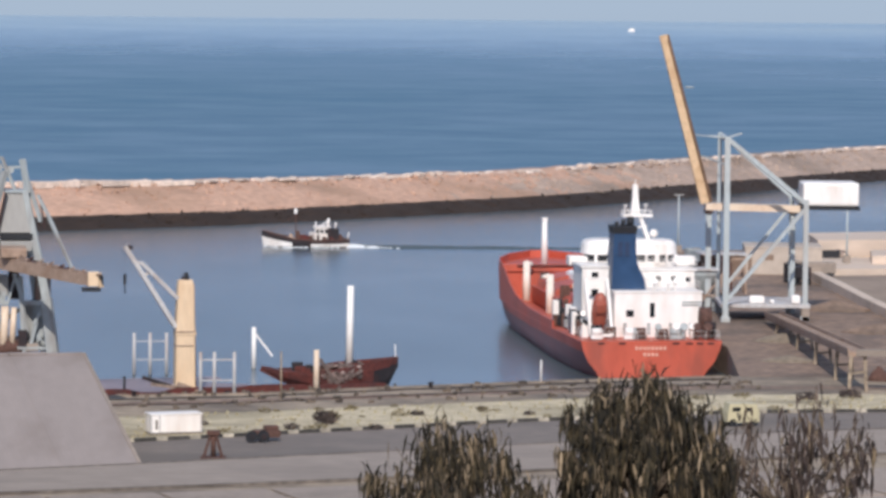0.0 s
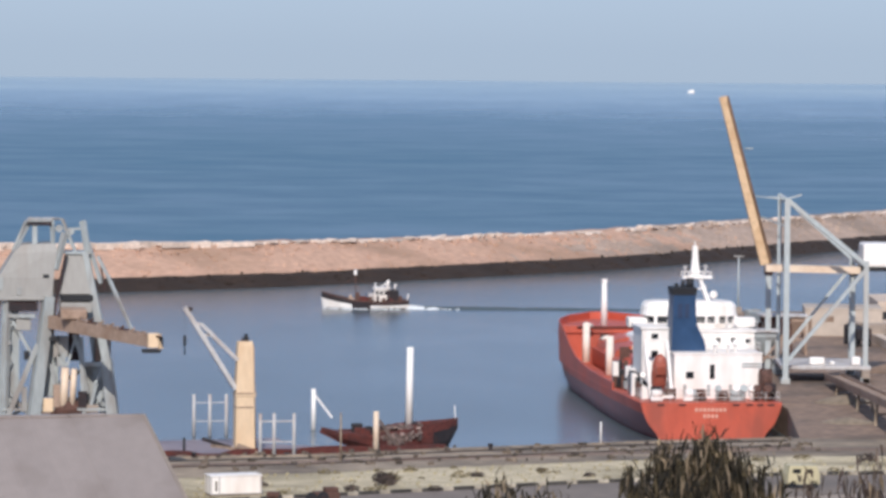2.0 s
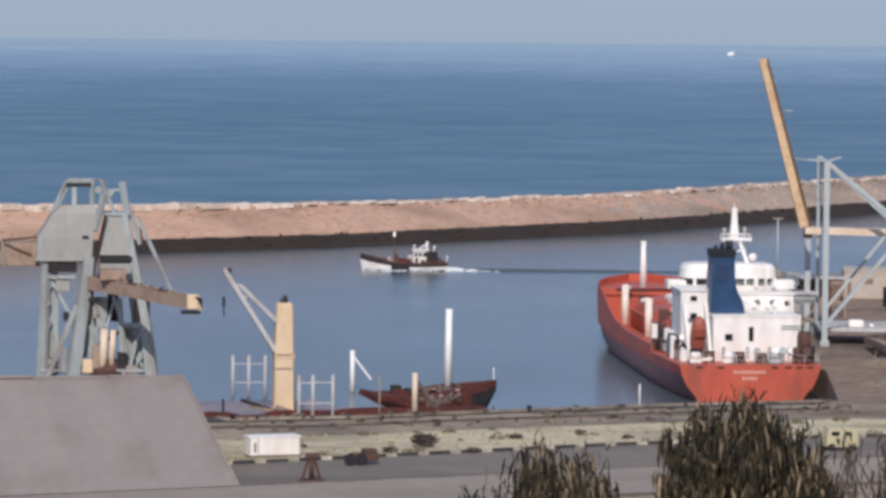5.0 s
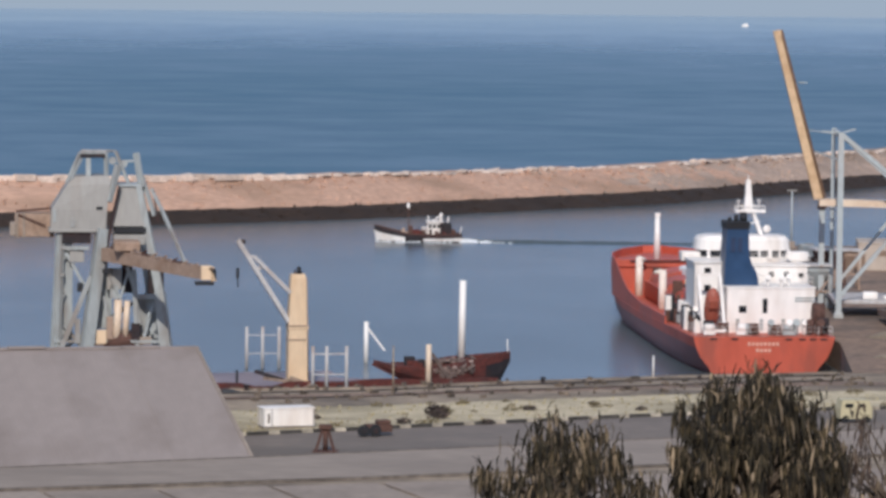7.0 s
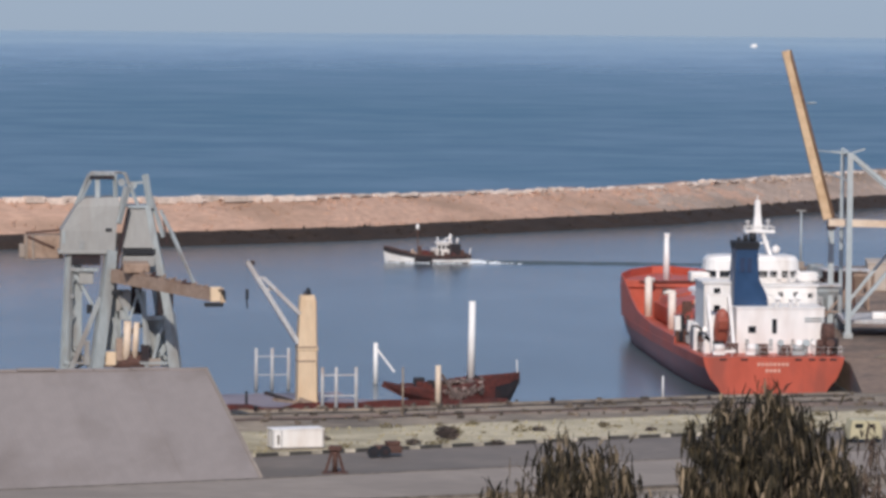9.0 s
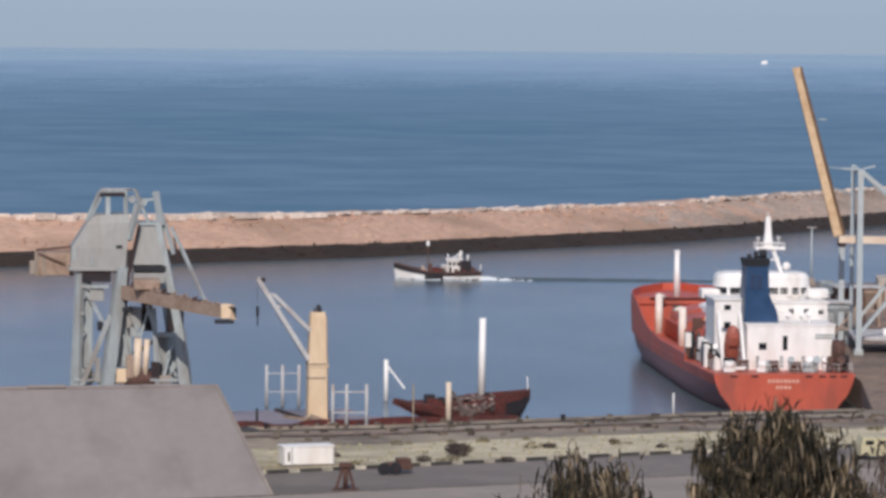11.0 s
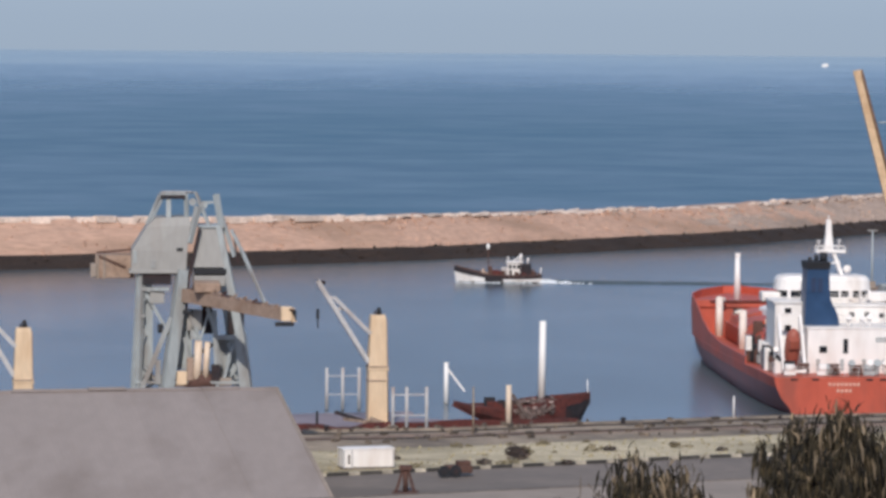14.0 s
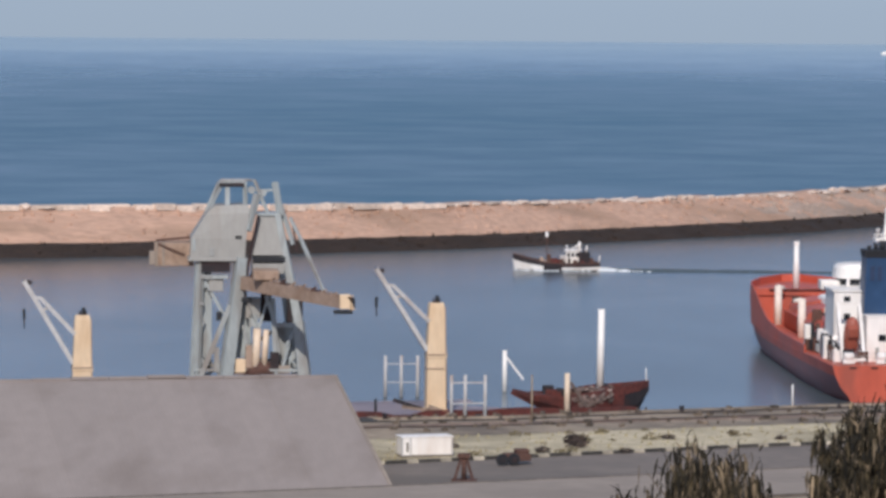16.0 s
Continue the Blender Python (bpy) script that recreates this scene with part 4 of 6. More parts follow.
def bulk_heap(x, y, r, h, seed, material, label):
    bm_ = bmesh.new()
    rings_ = []
    for u in (1.0, 0.8, 0.55, 0.3, 0.08):
        rings_.append([(r * u * math.cos(k * 0.3927) * (1 + 0.18 * noise.noise((k * 0.7, u * 3, seed))), r * 0.7 * u * math.sin(k * 0.3927) * (1 + 0.18 * noise.noise((k * 0.7, u * 3, seed + 9))), h * (1 - u) ** 0.9 - (0.1 if u == 1 else 0)) for k in range(16)])
    loft(bm_, rings_, smooth=True)
    o_ = solid("ore_mound", bm_, material, label, "heap", "heaps on the pier")
    o_.matrix_world = pose(x, y, 3.0)


bulk_heap(36.0, 428, 3.6, 0.9, 1, EARTH, "low brown heap of spilled ore on the pier")
bulk_heap(45.5, 470, 4.5, 1.3, 2, COAL, "dark heap of bulk cargo beside the parapet")
bulk_heap(41.5, 385.5, 1.3, 1.5, 6, RUST, "rust-brown scrap heap beside the conveyor trestle")
bulk_heap(34.5, 405, 3.0, 0.6, 3, EARTH, "low brown heap of spilled ore on the pier")
bulk_heap(47.0, 440, 4.0, 1.0, 4, COAL, "dark heap of bulk cargo beside the parapet")


# ---------------------------------------------------------------- half-sunk ship behind the quay
wreck = thing("sunken_ship", pose(-12.95, 399, 0.0, 0, 0, 12), "half-sunk rusty cargo ship lying along the quay", "wreck")
# forecastle, bow to the right
bm = bmesh.new()
rings = []
for x, hb, zt, zb in ((-4.8, 0.4, 2.7, 2.2), (-2.8, 2.0, 2.2, 1.2), (-0.2, 3.0, 1.9, 0.2), (3.3, 3.0, 2.1, -0.4), (6.0, 2.0, 2.3, -0.4), (7.8, 0.9, 2.6, 0.2), (8.8, 0.15, 2.9, 2.0)):
    rings.append([(x, -hb, zt), (x, -hb * 0.92, (zt + zb) / 2), (x - 0.25, -hb * 0.55, zb), (x - 0.25, hb * 0.55, zb), (x, hb * 0.92, (zt + zb) / 2), (x, hb, zt)])
loft(bm, rings)
for f in bm.faces:
    if f.calc_center_median().x > 6.0 or (f.calc_center_median().x > 3.0 and f.calc_center_median().z < 1.1):
        f.material_index = 1
hull = part("bow_hull", bm, [WRECKRED, WRECKDARK], wreck, "rust-red bow blackened at the stem")
for s in (-1, 1):
    bm = bmesh.new()
    pts = [(-2.8, 2.0 * s, 2.2), (-0.2, 3.0 * s, 1.9), (3.3, 3.0 * s, 2.1), (6.0, 2.0 * s, 2.3), (7.8, 0.9 * s, 2.6), (8.8, 0.12 * s, 2.9)]
    loft(bm, [[(x, y, z - 0.05), (x, y + 0.12, z - 0.05), (x, y + 0.12, z + h), (x, y, z + h)] for (x, y, z), h in zip(pts, (0.1, 0.3, 0.65, 0.75, 0.7, 0.6))])
    part("bow_rail", bm, WRECKRED, hull)
rnd = random.Random(13)
for k in range(16):
    x, y = rnd.uniform(-2.4, 5.2), rnd.uniform(-1.8, 1.6)
    bm = bmesh.new()
    box(bm, x, x + rnd.uniform(0.3, 1.2), y, y + rnd.uniform(0.3, 1.0), 1.6, 2.3 + rnd.uniform(0.1, 0.8), 0.08)
    part("deck_wreckage", bm, [WRECKDARK, WRECKRED, RUST, WRECKDARK][k % 4], hull)
rnd = random.Random(3)
bm = bmesh.new()
for k in range(90):
    x = rnd.gauss(2.5, 1.0)
    z = 2.3 - abs(rnd.gauss(0, 0.5)) + rnd.uniform(0, 0.3)
    y = rnd.uniform(-2.9, -1.0) if z > 2.2 else -2.8 + max(0, x - 3.3) * 0.37
    z += 0.4 if y > -2.6 else 0.0
    sx = rnd.uniform(0.14, 0.5)
    m = pose(x, y, z, rnd.uniform(-30, 30), rnd.uniform(-40, 40), rnd.uniform(0, 90))
    bmesh.ops.create_cube(bm, size=1, matrix=m @ Matrix.Diagonal((sx * 2, sx, sx * 0.6, 1)))
beam(bm, (0.4, -3.1, 3.6), (2.4, -3.2, 0.7), 0.32)
o = part("deck_debris", bm, mat("weathered_debris", (0.22, 0.16, 0.14), 0.9, vary=0.4, island=0.5), hull, "bleached tangled debris")
tagged(o, kind="stuff")
rnd = random.Random(6)
bm = bmesh.new()
pts = [(-62 + 1.5 * k, -6.6 + 0.052 * (1.5 * k), 0.8 + 0.008 * k + rnd.uniform(-0.14, 0.1) - (0.5 if rnd.random() < 0.08 else 0)) for k in range(47)]
loft(bm, [[(x, y, -0.5), (x, y + 0.3, -0.5), (x, y + 0.3, z), (x, y - 0.1, z)] for x, y, z in pts])
part("side_rail", bm, [WRECKRED], wreck, "torn rusty ship's side just above the water")
for x0, x1, y0, y1, z in ((-30, -7, -4.6, -1.2, 0.35), (-60, -36, -5.6, -2, 0.3)):
    bm = bmesh.new()
    box(bm, x0, x1, y0, y1, -0.4, z, 0.05)
    part("awash_deck", bm, RUST, wreck, "rusty deck awash")
for k in range(9):
    x = rnd.uniform(-22, -6)
    bm = bmesh.new()
    box(bm, x, x + rnd.uniform(0.4, 1.0), -4.6, -3.8, 0.2, rnd.uniform(0.4, 0.8), 0.08)
    part("deck_fitting", bm, [WRECKDARK, WRECKRED, LITTER][k % 3], wreck)
WETDECK = mat("wet_rusty_deck", (0.25, 0.185, 0.185), 0.45, vary=0.2, scale=0.3, bump=0.05, stain=(0.1, 0.075, 0.085), stain_scale=0.12)
bm = bmesh.new()
ring = [(-6.5 + 0.5 * noise.noise((k, 2, 0)) if k in (7, 8) else x, y) for k, (x, y) in enumerate([(-40, -3), (-30, -4.2), (-16, -4.6), (-4, -3.4), (-3, 2), (-5, 9), (-9, 11), (-12, 14), (-19, 17), (-30, 14), (-38, 8)])]
slab(bm, ring, -0.3, 0.035)
part("awash_deck", bm, WETDECK, wreck, "wet mauve-brown deck just awash")
bm = bmesh.new()
rod(bm, (3.9, 0, 2.0), (4.0, 0, 10.5), 0.37, 0.33, 12)
part("foremast", bm, WHITE, wreck, "white foremast")
bm = bmesh.new()
rod(bm, (8.6, 0, 2.6), (8.5, 0, 4.7), 0.05, n=5)
part("jackstaff", bm, WHITE, wreck)


def deck_crane(x, jib_dx, drop=0.0, name="deck_crane"):
    bm_ = bmesh.new()
    loft(bm_, [[(x + sx * w, -1.5 + sy * w * 0.9, z) for sx, sy in ((-1, -1), (1, -1), (1, 1), (-1, 1))] for z, w in ((-0.4, 1.3), (0.9, 1.15), (1.0, 0.98), (5.9, 0.94), (6.0, 1.0), (6.3, 1.0), (6.4, 0.94), (10.9, 0.74), (11.3, 0.66))])
    col = part(name, bm_, BUFF, wreck, "buff-yellow box crane column")
    bm_ = bmesh.new()
    rod(bm_, (x + 0.1, -1.5, 11.2), (x + 0.1, -1.5, 12.0), 0.2, n=8)
    part("column_cap", bm_, BLACK, col)
    for zr, wr in ((6.2, 1.01), (4.85, 0.985)):
        bm_ = bmesh.new()
        box(bm_, x - wr, x + wr * (1 if zr > 6 else 0.7), -1.5 - wr * 0.93, -1.5 + wr * 0.93, zr, zr + 0.16, 0.03)
        part("column_band", bm_, RUSTBROWN, col, "rusted flange")
    bm_ = bmesh.new()
    rod(bm_, (x + 0.95, -2.5, 1.0), (x + 0.78, -2.2, 10.9), 0.06, n=5)
    part("column_pipe", bm_, RUSTBROWN, col)
    for dx_ in (-0.25, 0.3):
        bm_ = bmesh.new()
        rod(bm_, (x + dx_, -1.5, 11.2), (x + dx_, -1.5, 11.7), 0.1, n=6)
        part("head_sheave", bm_, WRECKDARK, col)
    bm_ = bmesh.new()
    tip_ = Vector((x + jib_dx, -1.5, 14.6))
    heel = Vector((x - 0.9, -1.5, 6.7))
    head = heel.lerp(tip_, 0.78) + Vector((0.55, 0, 0.1))
    for dy in (-0.6, 0.6):
        beam(bm_, heel + Vector((0, dy, 0)), tip_ + Vector((0, dy * 0.3, 0)), 0.3, 0.42)
        beam(bm_, (x - 0.75, -1.5 + dy, 9.5), head + Vector((0, dy * 0.6, 0)), 0.26, 0.36)
    for u in (0.36, 0.55, 0.72, 0.9):
        p = heel.lerp(tip_, u)
        beam(bm_, p + Vector((0, -0.5, 0)), p + Vector((0, 0.5, 0)), 0.14)
    p = heel.lerp(tip_, 0.64)
    beam(bm_, p, p + Vector((0.95, 0, 0.35)), 0.3, 0.3)
    beam(bm_, heel.lerp(tip_, 0.8), head, 0.26)
    part("jib", bm_, DULLWHITE, col, "pale lattice jib")
    bm_ = bmesh.new()
    box(bm_, tip_.x - 0.1, tip_.x + 0.75, -1.75, -1.25, 14.25, 14.65, 0.08)
    part("jib_head", bm_, WRECKDARK, col)
    bm_ = bmesh.new()
    rod(bm_, tip_, tip_ - Vector((0, 0, 2.4)), 0.015, n=4)
    box(bm_, tip_.x - 0.12, tip_.x + 0.15, -1.65, -1.35, 10.9, 11.9, 0.05), rod(bm_, (tip_.x, -1.5, 11.0), (tip_.x + 0.05, -1.5, 10.0), 0.07, n=5)
    part("hook_block", bm_, BLACK, col)
    bm_ = bmesh.new()
    beam(bm_, (x - 4.2, -2.2, 1.9), (x - 1.6, -3.2, 1.1), 0.6, 0.3), beam(bm_, (x - 3.0, -2.6, 1.3), (x - 0.9, -3.2, 0.9), 0.4, 0.2)
    part("fallen_beam", bm_, WRECKDARK, col, "blackened fallen beam")
    bm_ = bmesh.new()
    beam(bm_, (x - 3.5, -3, 1.3), (x + 2.2, -3.6, 0.6), 0.7, 0.25), beam(bm_, (x - 1, -3.3, 1.3), (x + 1.6, -3.8, 0.4), 0.9, 0.4)
    part("hatch_beam", bm_, LITTER, col)
    col.location.z = -drop


deck_crane(-12.65, -5.9)
deck_crane(-47.0, -5.6, 1.1)


def frame_posts(xs_, y, z0, z1, rails):
    for x in xs_:
        bm_ = bmesh.new()
        rod(bm_, (x, y, z0), (x, y, z1), 0.18, 0.16, 8)
        part("post", bm_, DULLWHITE, wreck, "weathered white deck post")
    for z in rails:
        bm_ = bmesh.new()
        beam(bm_, (xs_[0], y, z), (xs_[-1], y, z), 0.09 if y > 0 else 0.13)
        part("post_rail", bm_, DULLWHITE, wreck)


frame_posts((-11.55, -10.2, -8.25), -4.6, -0.2, 4.5, (1.75, 3.75))
frame_posts((-14.65, -13.0, -11.3), 20.4, -0.4, 4.25, (1.5, 3.4))
frame_posts((-51.5, -49.6), -4.9, 0.2, 3.6, (2.8,))
bm = bmesh.new()
rod(bm, (-0.15, -4.4, 0.3), (-0.15, -4.4, 4.6), 0.3, 0.27, 8)
part("post", bm, CREAM, wreck, "cream deck post")
bm = bmesh.new()
rod(bm, (-1.4, 25.5, -0.3), (-1.4, 25.5, 4.3), 0.26, 0.24, 8), beam(bm, (-1.3, 25.5, 3.7), (0.5, 25.0, 1.3), 0.18)
part("post", bm, WHITE, wreck, "white post with a slanted strut")
for x, y in ((-18.6, -2.0),):
    bm = bmesh.new()
    rod(bm, (x, y, -0.4), (x, y, 2.0), 0.13, n=6)
    part("stake", bm, BLACK, wreck)


# ---------------------------------------------------------------- grey quay crane
crane = thing("portal_crane", pose(-40.6, 363, 3.0, 0, 0, 8), "old blue-grey harbour portal crane with brown jib lowered", "crane")


def steel(name, bars, paint=STEELBLUE, label=""):
    """One part for each bar: from, to, width, width at its end."""
    for p, q, w, w2 in bars:
        bm_ = bmesh.new()
        beam(bm_, p, q, w, w, w2, w2)
        part(name, bm_, paint, crane, label)


# portal: plate legs, the broad front one leaning to the head
steel("leg", (((-4.6, -3, 0), (-3.9, -2.6, 14.2), 0.3, 0.3), ((-4.0, -3, 0), (-3.6, -2.6, 14.2), 0.4, 0.45), ((-1.9, -3.6, 0), (0.0, -2.9, 14.6), 1.0, 0.95), ((6.2, -3.2, 0), (5.1, -2.9, 9.0), 1.0, 0.9), ((5.1, -2.9, 9.0), (3.2, -2.6, 18.6), 0.75, 0.5), ((-4.0, 3, 0), (-2.8, 2.4, 14.2), 0.5, 0.5), ((5.6, 3, 0), (3.6, 2.4, 14.2), 0.5, 0.5), ((3.4, -3.0, 0), (2.8, -2.8, 11.0), 0.4, 0.35)))
steel("brace", (((-3.9, -3, 3.2), (-1.0, -3.2, 10.4), 0.45, 0.45), ((-3.7, -2.8, 12.9), (-1.2, -3.0, 12.9), 0.3, 0.3), ((0.3, -3.2, 11.3), (1.6, -3.0, 8.4), 0.2, 0.2), ((1.6, -3.0, 8.4), (2.4, -3.0, 11.2), 0.2, 0.2), ((-3.9, 3, 3), (5.2, 3, 9), 0.35, 0.35), ((-3.5, -3, 10.5), (-3.0, 3, 10.5), 0.3, 0.3), ((4.0, -3.0, 6.8), (5.4, -3.1, 9.0), 0.25, 0.25), ((-4.2, -3.1, 4.6), (6.0, -3.1, 4.6), 0.22, 0.22), ((0.6, -3.1, 5.0), (1.4, -3.0, 8.0), 0.25, 0.25), ((2.9, -2.9, 8.6), (5.2, -3.0, 8.6), 0.4, 0.4)))
for foot, head, dx in (((-4.5, -3, 0), (-3.8, -2.5, 14.2), 0.8), ((6.0, -3.2, 0), (5.0, -2.9, 9.0), -1.1)):
    foot, head, off = Vector(foot), Vector(head), Vector((dx, 0.1, 0))
    bm = bmesh.new()
    for k in range(8):
        beam(bm, foot.lerp(head, k / 8) + off * (k % 2), foot.lerp(head, (k + 1) / 8) + off * ((k + 1) % 2), 0.14)
    part("leg_lacing", bm, STEELBLUE, crane)
# sheet-clad houses
bm = bmesh.new()
loft(bm, [[(-4.55, -3, 14.55), (0.3, -3, 14.4), (0.3, 3.2, 14.4), (-4.55, 3.2, 14.55)], [(-4.5, -3, 16.3), (0.4, -3, 16.3), (0.4, 3.2, 16.3), (-4.5, 3.2, 16.3)], [(-3.2, -2.7, 18.4), (0.7, -2.8, 18.6), (0.7, 2.8, 18.6), (-3.2, 2.6, 18.4)], [(-2.4, -2.4, 19.2), (0.6, -2.5, 19.3), (0.6, 2.4, 19.3), (-2.4, 2.4, 19.2)]])
house = part("machinery_house", bm, GREYHOUSE, crane, "grey sheet-clad machinery house")
bm = bmesh.new()
box(bm, -4.75, 0.4, -3.2, 3.4, 14.3, 14.55, 0.04)
part("house_sill", bm, GREYHOUSE, house)
for x, z, w, h, m in ((-4.35, 15.2, 0.25, 1.1, STEELBLUE), (-0.55, 16.3, 0.55, 0.28, BLACK), (-1.0, 14.2, 0.6, 0.35, WRECKDARK), (-2.9, 14.75, 0.5, 0.7, STEELBLUE)):
    bm = bmesh.new()
    box(bm, x, x + w, -3.08, -2.98, z, z + h, 0.02)
    part("vent_panel", bm, m, house)
bm = bmesh.new()
loft(bm, [[(0.95, -3, 14.85), (4.1, -3, 14.85), (4.1, 2, 14.85), (0.95, 2, 14.85)], [(1.6, -2.6, 18.4), (3.5, -2.6, 18.4), (3.5, 1.6, 18.4), (1.6, 1.6, 18.4)]])
cabin = part("operator_house", bm, GREYHOUSE, crane, "grey tapering operator's house")
bm = bmesh.new()
box(bm, 1.4, 3.7, -2.8, 1.8, 18.35, 18.55, 0.04)
part("house_roof", bm, STEELBLUE, cabin)
# dark bars; the first stands in for the shaded gap between the houses
steel("dark_bar", (((1.5, -3.1, 18.4), (0.6, -3.2, 14.2), 0.24, 0.28), ((0.55, -3.2, 14.2), (0.3, -3.3, 10.8), 0.2, 0.16), ((4.5, -2.9, 18.0), (4.9, -2.9, 15.2), 0.16, 0.16)), WRECKDARK, "dark bar")
# gear below the houses; the first black box fills a dark slot
for c, m in (((1.1, 3.9, -3.05, 0, 14.2, 14.75), BLACK), ((1.0, 3.8, -3.1, 0.4, 13.2, 14.1), GREYHOUSE), ((0.9, 3.4, -3.0, 0.2, 12.7, 13.1), BLACK), ((-3.6, -1.0, -2.9, 1, 13.3, 14.3), WRECKDARK), ((1.8, 2.7, -2.6, 0, 8.9, 11.4), WRECKDARK), ((4.1, 5.5, -2.5, 0, 8.7, 10.9), WRECKDARK), ((0.2, 0.9, -3.4, -2.8, 12.2, 13.0), WRECKDARK), ((0.0, 0.9, -3.5, -2.9, 10.7, 11.1), BLACK), ((-2.2, -1.7, -3.2, -2.7, 9.0, 9.8), BLACK), ((-2.9, -1.6, -2.8, 0, 11.6, 12.9), GREYHOUSE), ((0.4, 1.7, -2.9, -1, 9.2, 11.0), GREYHOUSE)):
    bm = bmesh.new()
    box(bm, *c, 0.06)
    part("gear_box", bm, m, crane)
for c in ((-3.5, -2.6, -2.0, -1.8, 4.4, 13.0), (3.0, 4.9, -1.9, -1.7, 4.3, 8.5), (-0.6, 0.9, -1.6, -1.4, 5.6, 10.6), (0.7, 1.5, -2.9, -2.6, 8.4, 9.6)):
    bm = bmesh.new()
    box(bm, *c, 0.03)
    part("web_plate", bm, STEELBLUE, crane)
steel("strut", (((-3.4, -2.4, 12.8), (-1.6, -2.6, 9.6), 0.28, 0.28), ((-3.3, -2.4, 6.0), (-1.9, -3.0, 4.2), 0.24, 0.24), ((2.6, -2.7, 10.6), (3.4, -2.8, 6.0), 0.34, 0.3), ((4.6, -2.8, 8.4), (3.6, -2.9, 4.4), 0.24, 0.24), ((0.2, -2.8, 8.6), (0.9, -2.8, 4.8), 0.3, 0.26), ((2.2, -2.9, 11.2), (3.0, -2.9, 8.9), 0.34, 0.3)))
# head frame
steel("top_frame_bar", (((-3.1, -2, 18.4), (-1.75, -1.4, 21.0), 0.22, 0.22), ((-1.25, -1.5, 18.4), (-1.25, -1.4, 21.0), 0.45, 0.42), ((-1.9, -1.4, 21.2), (0.2, -1.4, 21.2), 0.2, 0.2), ((0.4, -1.5, 18.6), (0.3, -1.4, 21.0), 0.3, 0.3), ((1.4, -2.0, 20.2), (0.55, -2.8, 17.0), 0.5, 0.45), ((1.2, -1.5, 21.4), (2.4, -2.2, 18.4), 0.24, 0.24), ((0.2, -1.4, 21.4), (1.25, -1.4, 21.45), 0.16, 0.16), ((3.0, -1.6, 21.3), (3.5, -2.2, 17.8), 0.42, 0.42), ((2.85, -1.6, 21.2), (4.6, -2.8, 15.8), 0.3, 0.3), ((1.3, -1.5, 20.5), (2.8, -1.6, 20.6), 0.24, 0.2), ((5.15, -3.2, 16.5), (7.3, -6.5, 11.6), 0.26, 0.2), ((4.3, -2.8, 18.2), (5.2, -3.2, 16.4), 0.24, 0.24), ((-1.9, 1.4, 21.2), (0.4, 1.4, 21.2), 0.3, 0.3), ((-3.1, 2, 18.4), (-1.9, 1.4, 21.2), 0.25, 0.25), ((0.4, 1.4, 18.4), (0.4, 1.4, 21.2), 0.3, 0.3), ((-1.9, -1.4, 21.1), (-1.9, 1.4, 21.1), 0.25, 0.25)))
bm = bmesh.new()
box(bm, -1.95, 0.25, -1.7, 1.7, 20.85, 21.2, 0.03)
part("head_platform", bm, WRECKDARK, crane, "dark grating at the crane's head")
for x in (-1.8, -1.1, -0.4, 0.2):
    bm = bmesh.new()
    rod(bm, (x, -1.6, 21.2), (x, -1.6, 21.55), 0.06, n=4), rod(bm, (x, -1.6, 21.55), (x + 0.7, -1.6, 21.5), 0.06, n=4)
    part("head_rail", bm, DULLWHITE, crane)
for x, z in ((0.9, 20.6), (1.9, 20.35)):
    bm = bmesh.new()
    rod(bm, (x, -1.75, z), (x, -1.35, z), 0.34, n=12)
    part("sheave", bm, STEELBLUE, crane)
# jib, lowered towards the quay road
bm = bmesh.new()
beam(bm, (0.3, -3.3, 12.4), (8.4, -19, 11.75), 0.9, 1.15, 0.7, 0.95)
jib = part("jib", bm, RUSTBROWN, crane, "brown box jib")
for k in range(10):
    p = Vector((0.8, -4.2, 13.0)).lerp(Vector((8.2, -18.6, 12.25)), k / 9)
    bm = bmesh.new()
    beam(bm, p, p + Vector((0.35, -0.7, 0.45 - 0.03 * k)), 0.16), beam(bm, p + Vector((0, -0.2, 0)), p + Vector((0.7, -1.4, 0.05)), 0.3, 0.12)
    part("jib_stiffener", bm, RUSTBROWN if k % 3 else RUST, jib)
bm = bmesh.new()
box(bm, 0.9, 3.2, -7.5, -3.6, 12.9, 13.75, 0.15)
part("winch", bm, RUSTBROWN, jib, "brown winch on the jib heel")
bm = bmesh.new()
box(bm, 7.9, 8.8, -19.7, -18.5, 11.3, 12.5, 0.06), beam(bm, (8.8, -19.2, 12.4), (9.0, -19.4, 11.2), 0.35)
part("jib_head", bm, BUFF, jib, "yellowish jib head")
bm = bmesh.new()
box(bm, 7.4, 9.0, -19.6, -18.6, 10.85, 11.15, 0.03), box(bm, 8.75, 9.2, -19.5, -18.7, 11.3, 12.2, 0.08)
part("jib_sheave", bm, BLACK, jib)
# counterweight arm behind
bm = bmesh.new()
box(bm, -7.7, -4.2, 1.2, 3.4, 13.6, 15.7, 0.08)
arm = part("counterweight", bm, RUSTBROWN, crane, "rusty counterweight arm")
for x in (-7.5, -6.9):
    bm = bmesh.new()
    box(bm, x - 0.1, x + 0.1, 1.05, 1.25, 13.5, 15.9, 0.02)
    part("arm_rib", bm, PALE, arm)
bm = bmesh.new()
beam(bm, (-7.6, 1.1, 15.9), (-4.3, 1.1, 16.2), 0.2), beam(bm, (-7.4, 1.1, 15.6), (-5.0, 1.1, 14.6), 0.16)
part("arm_truss", bm, RUST, arm)
bm = bmesh.new()
box(bm, -8.15, -7.6, 0.8, 2.6, 13.7, 14.9, 0.1)
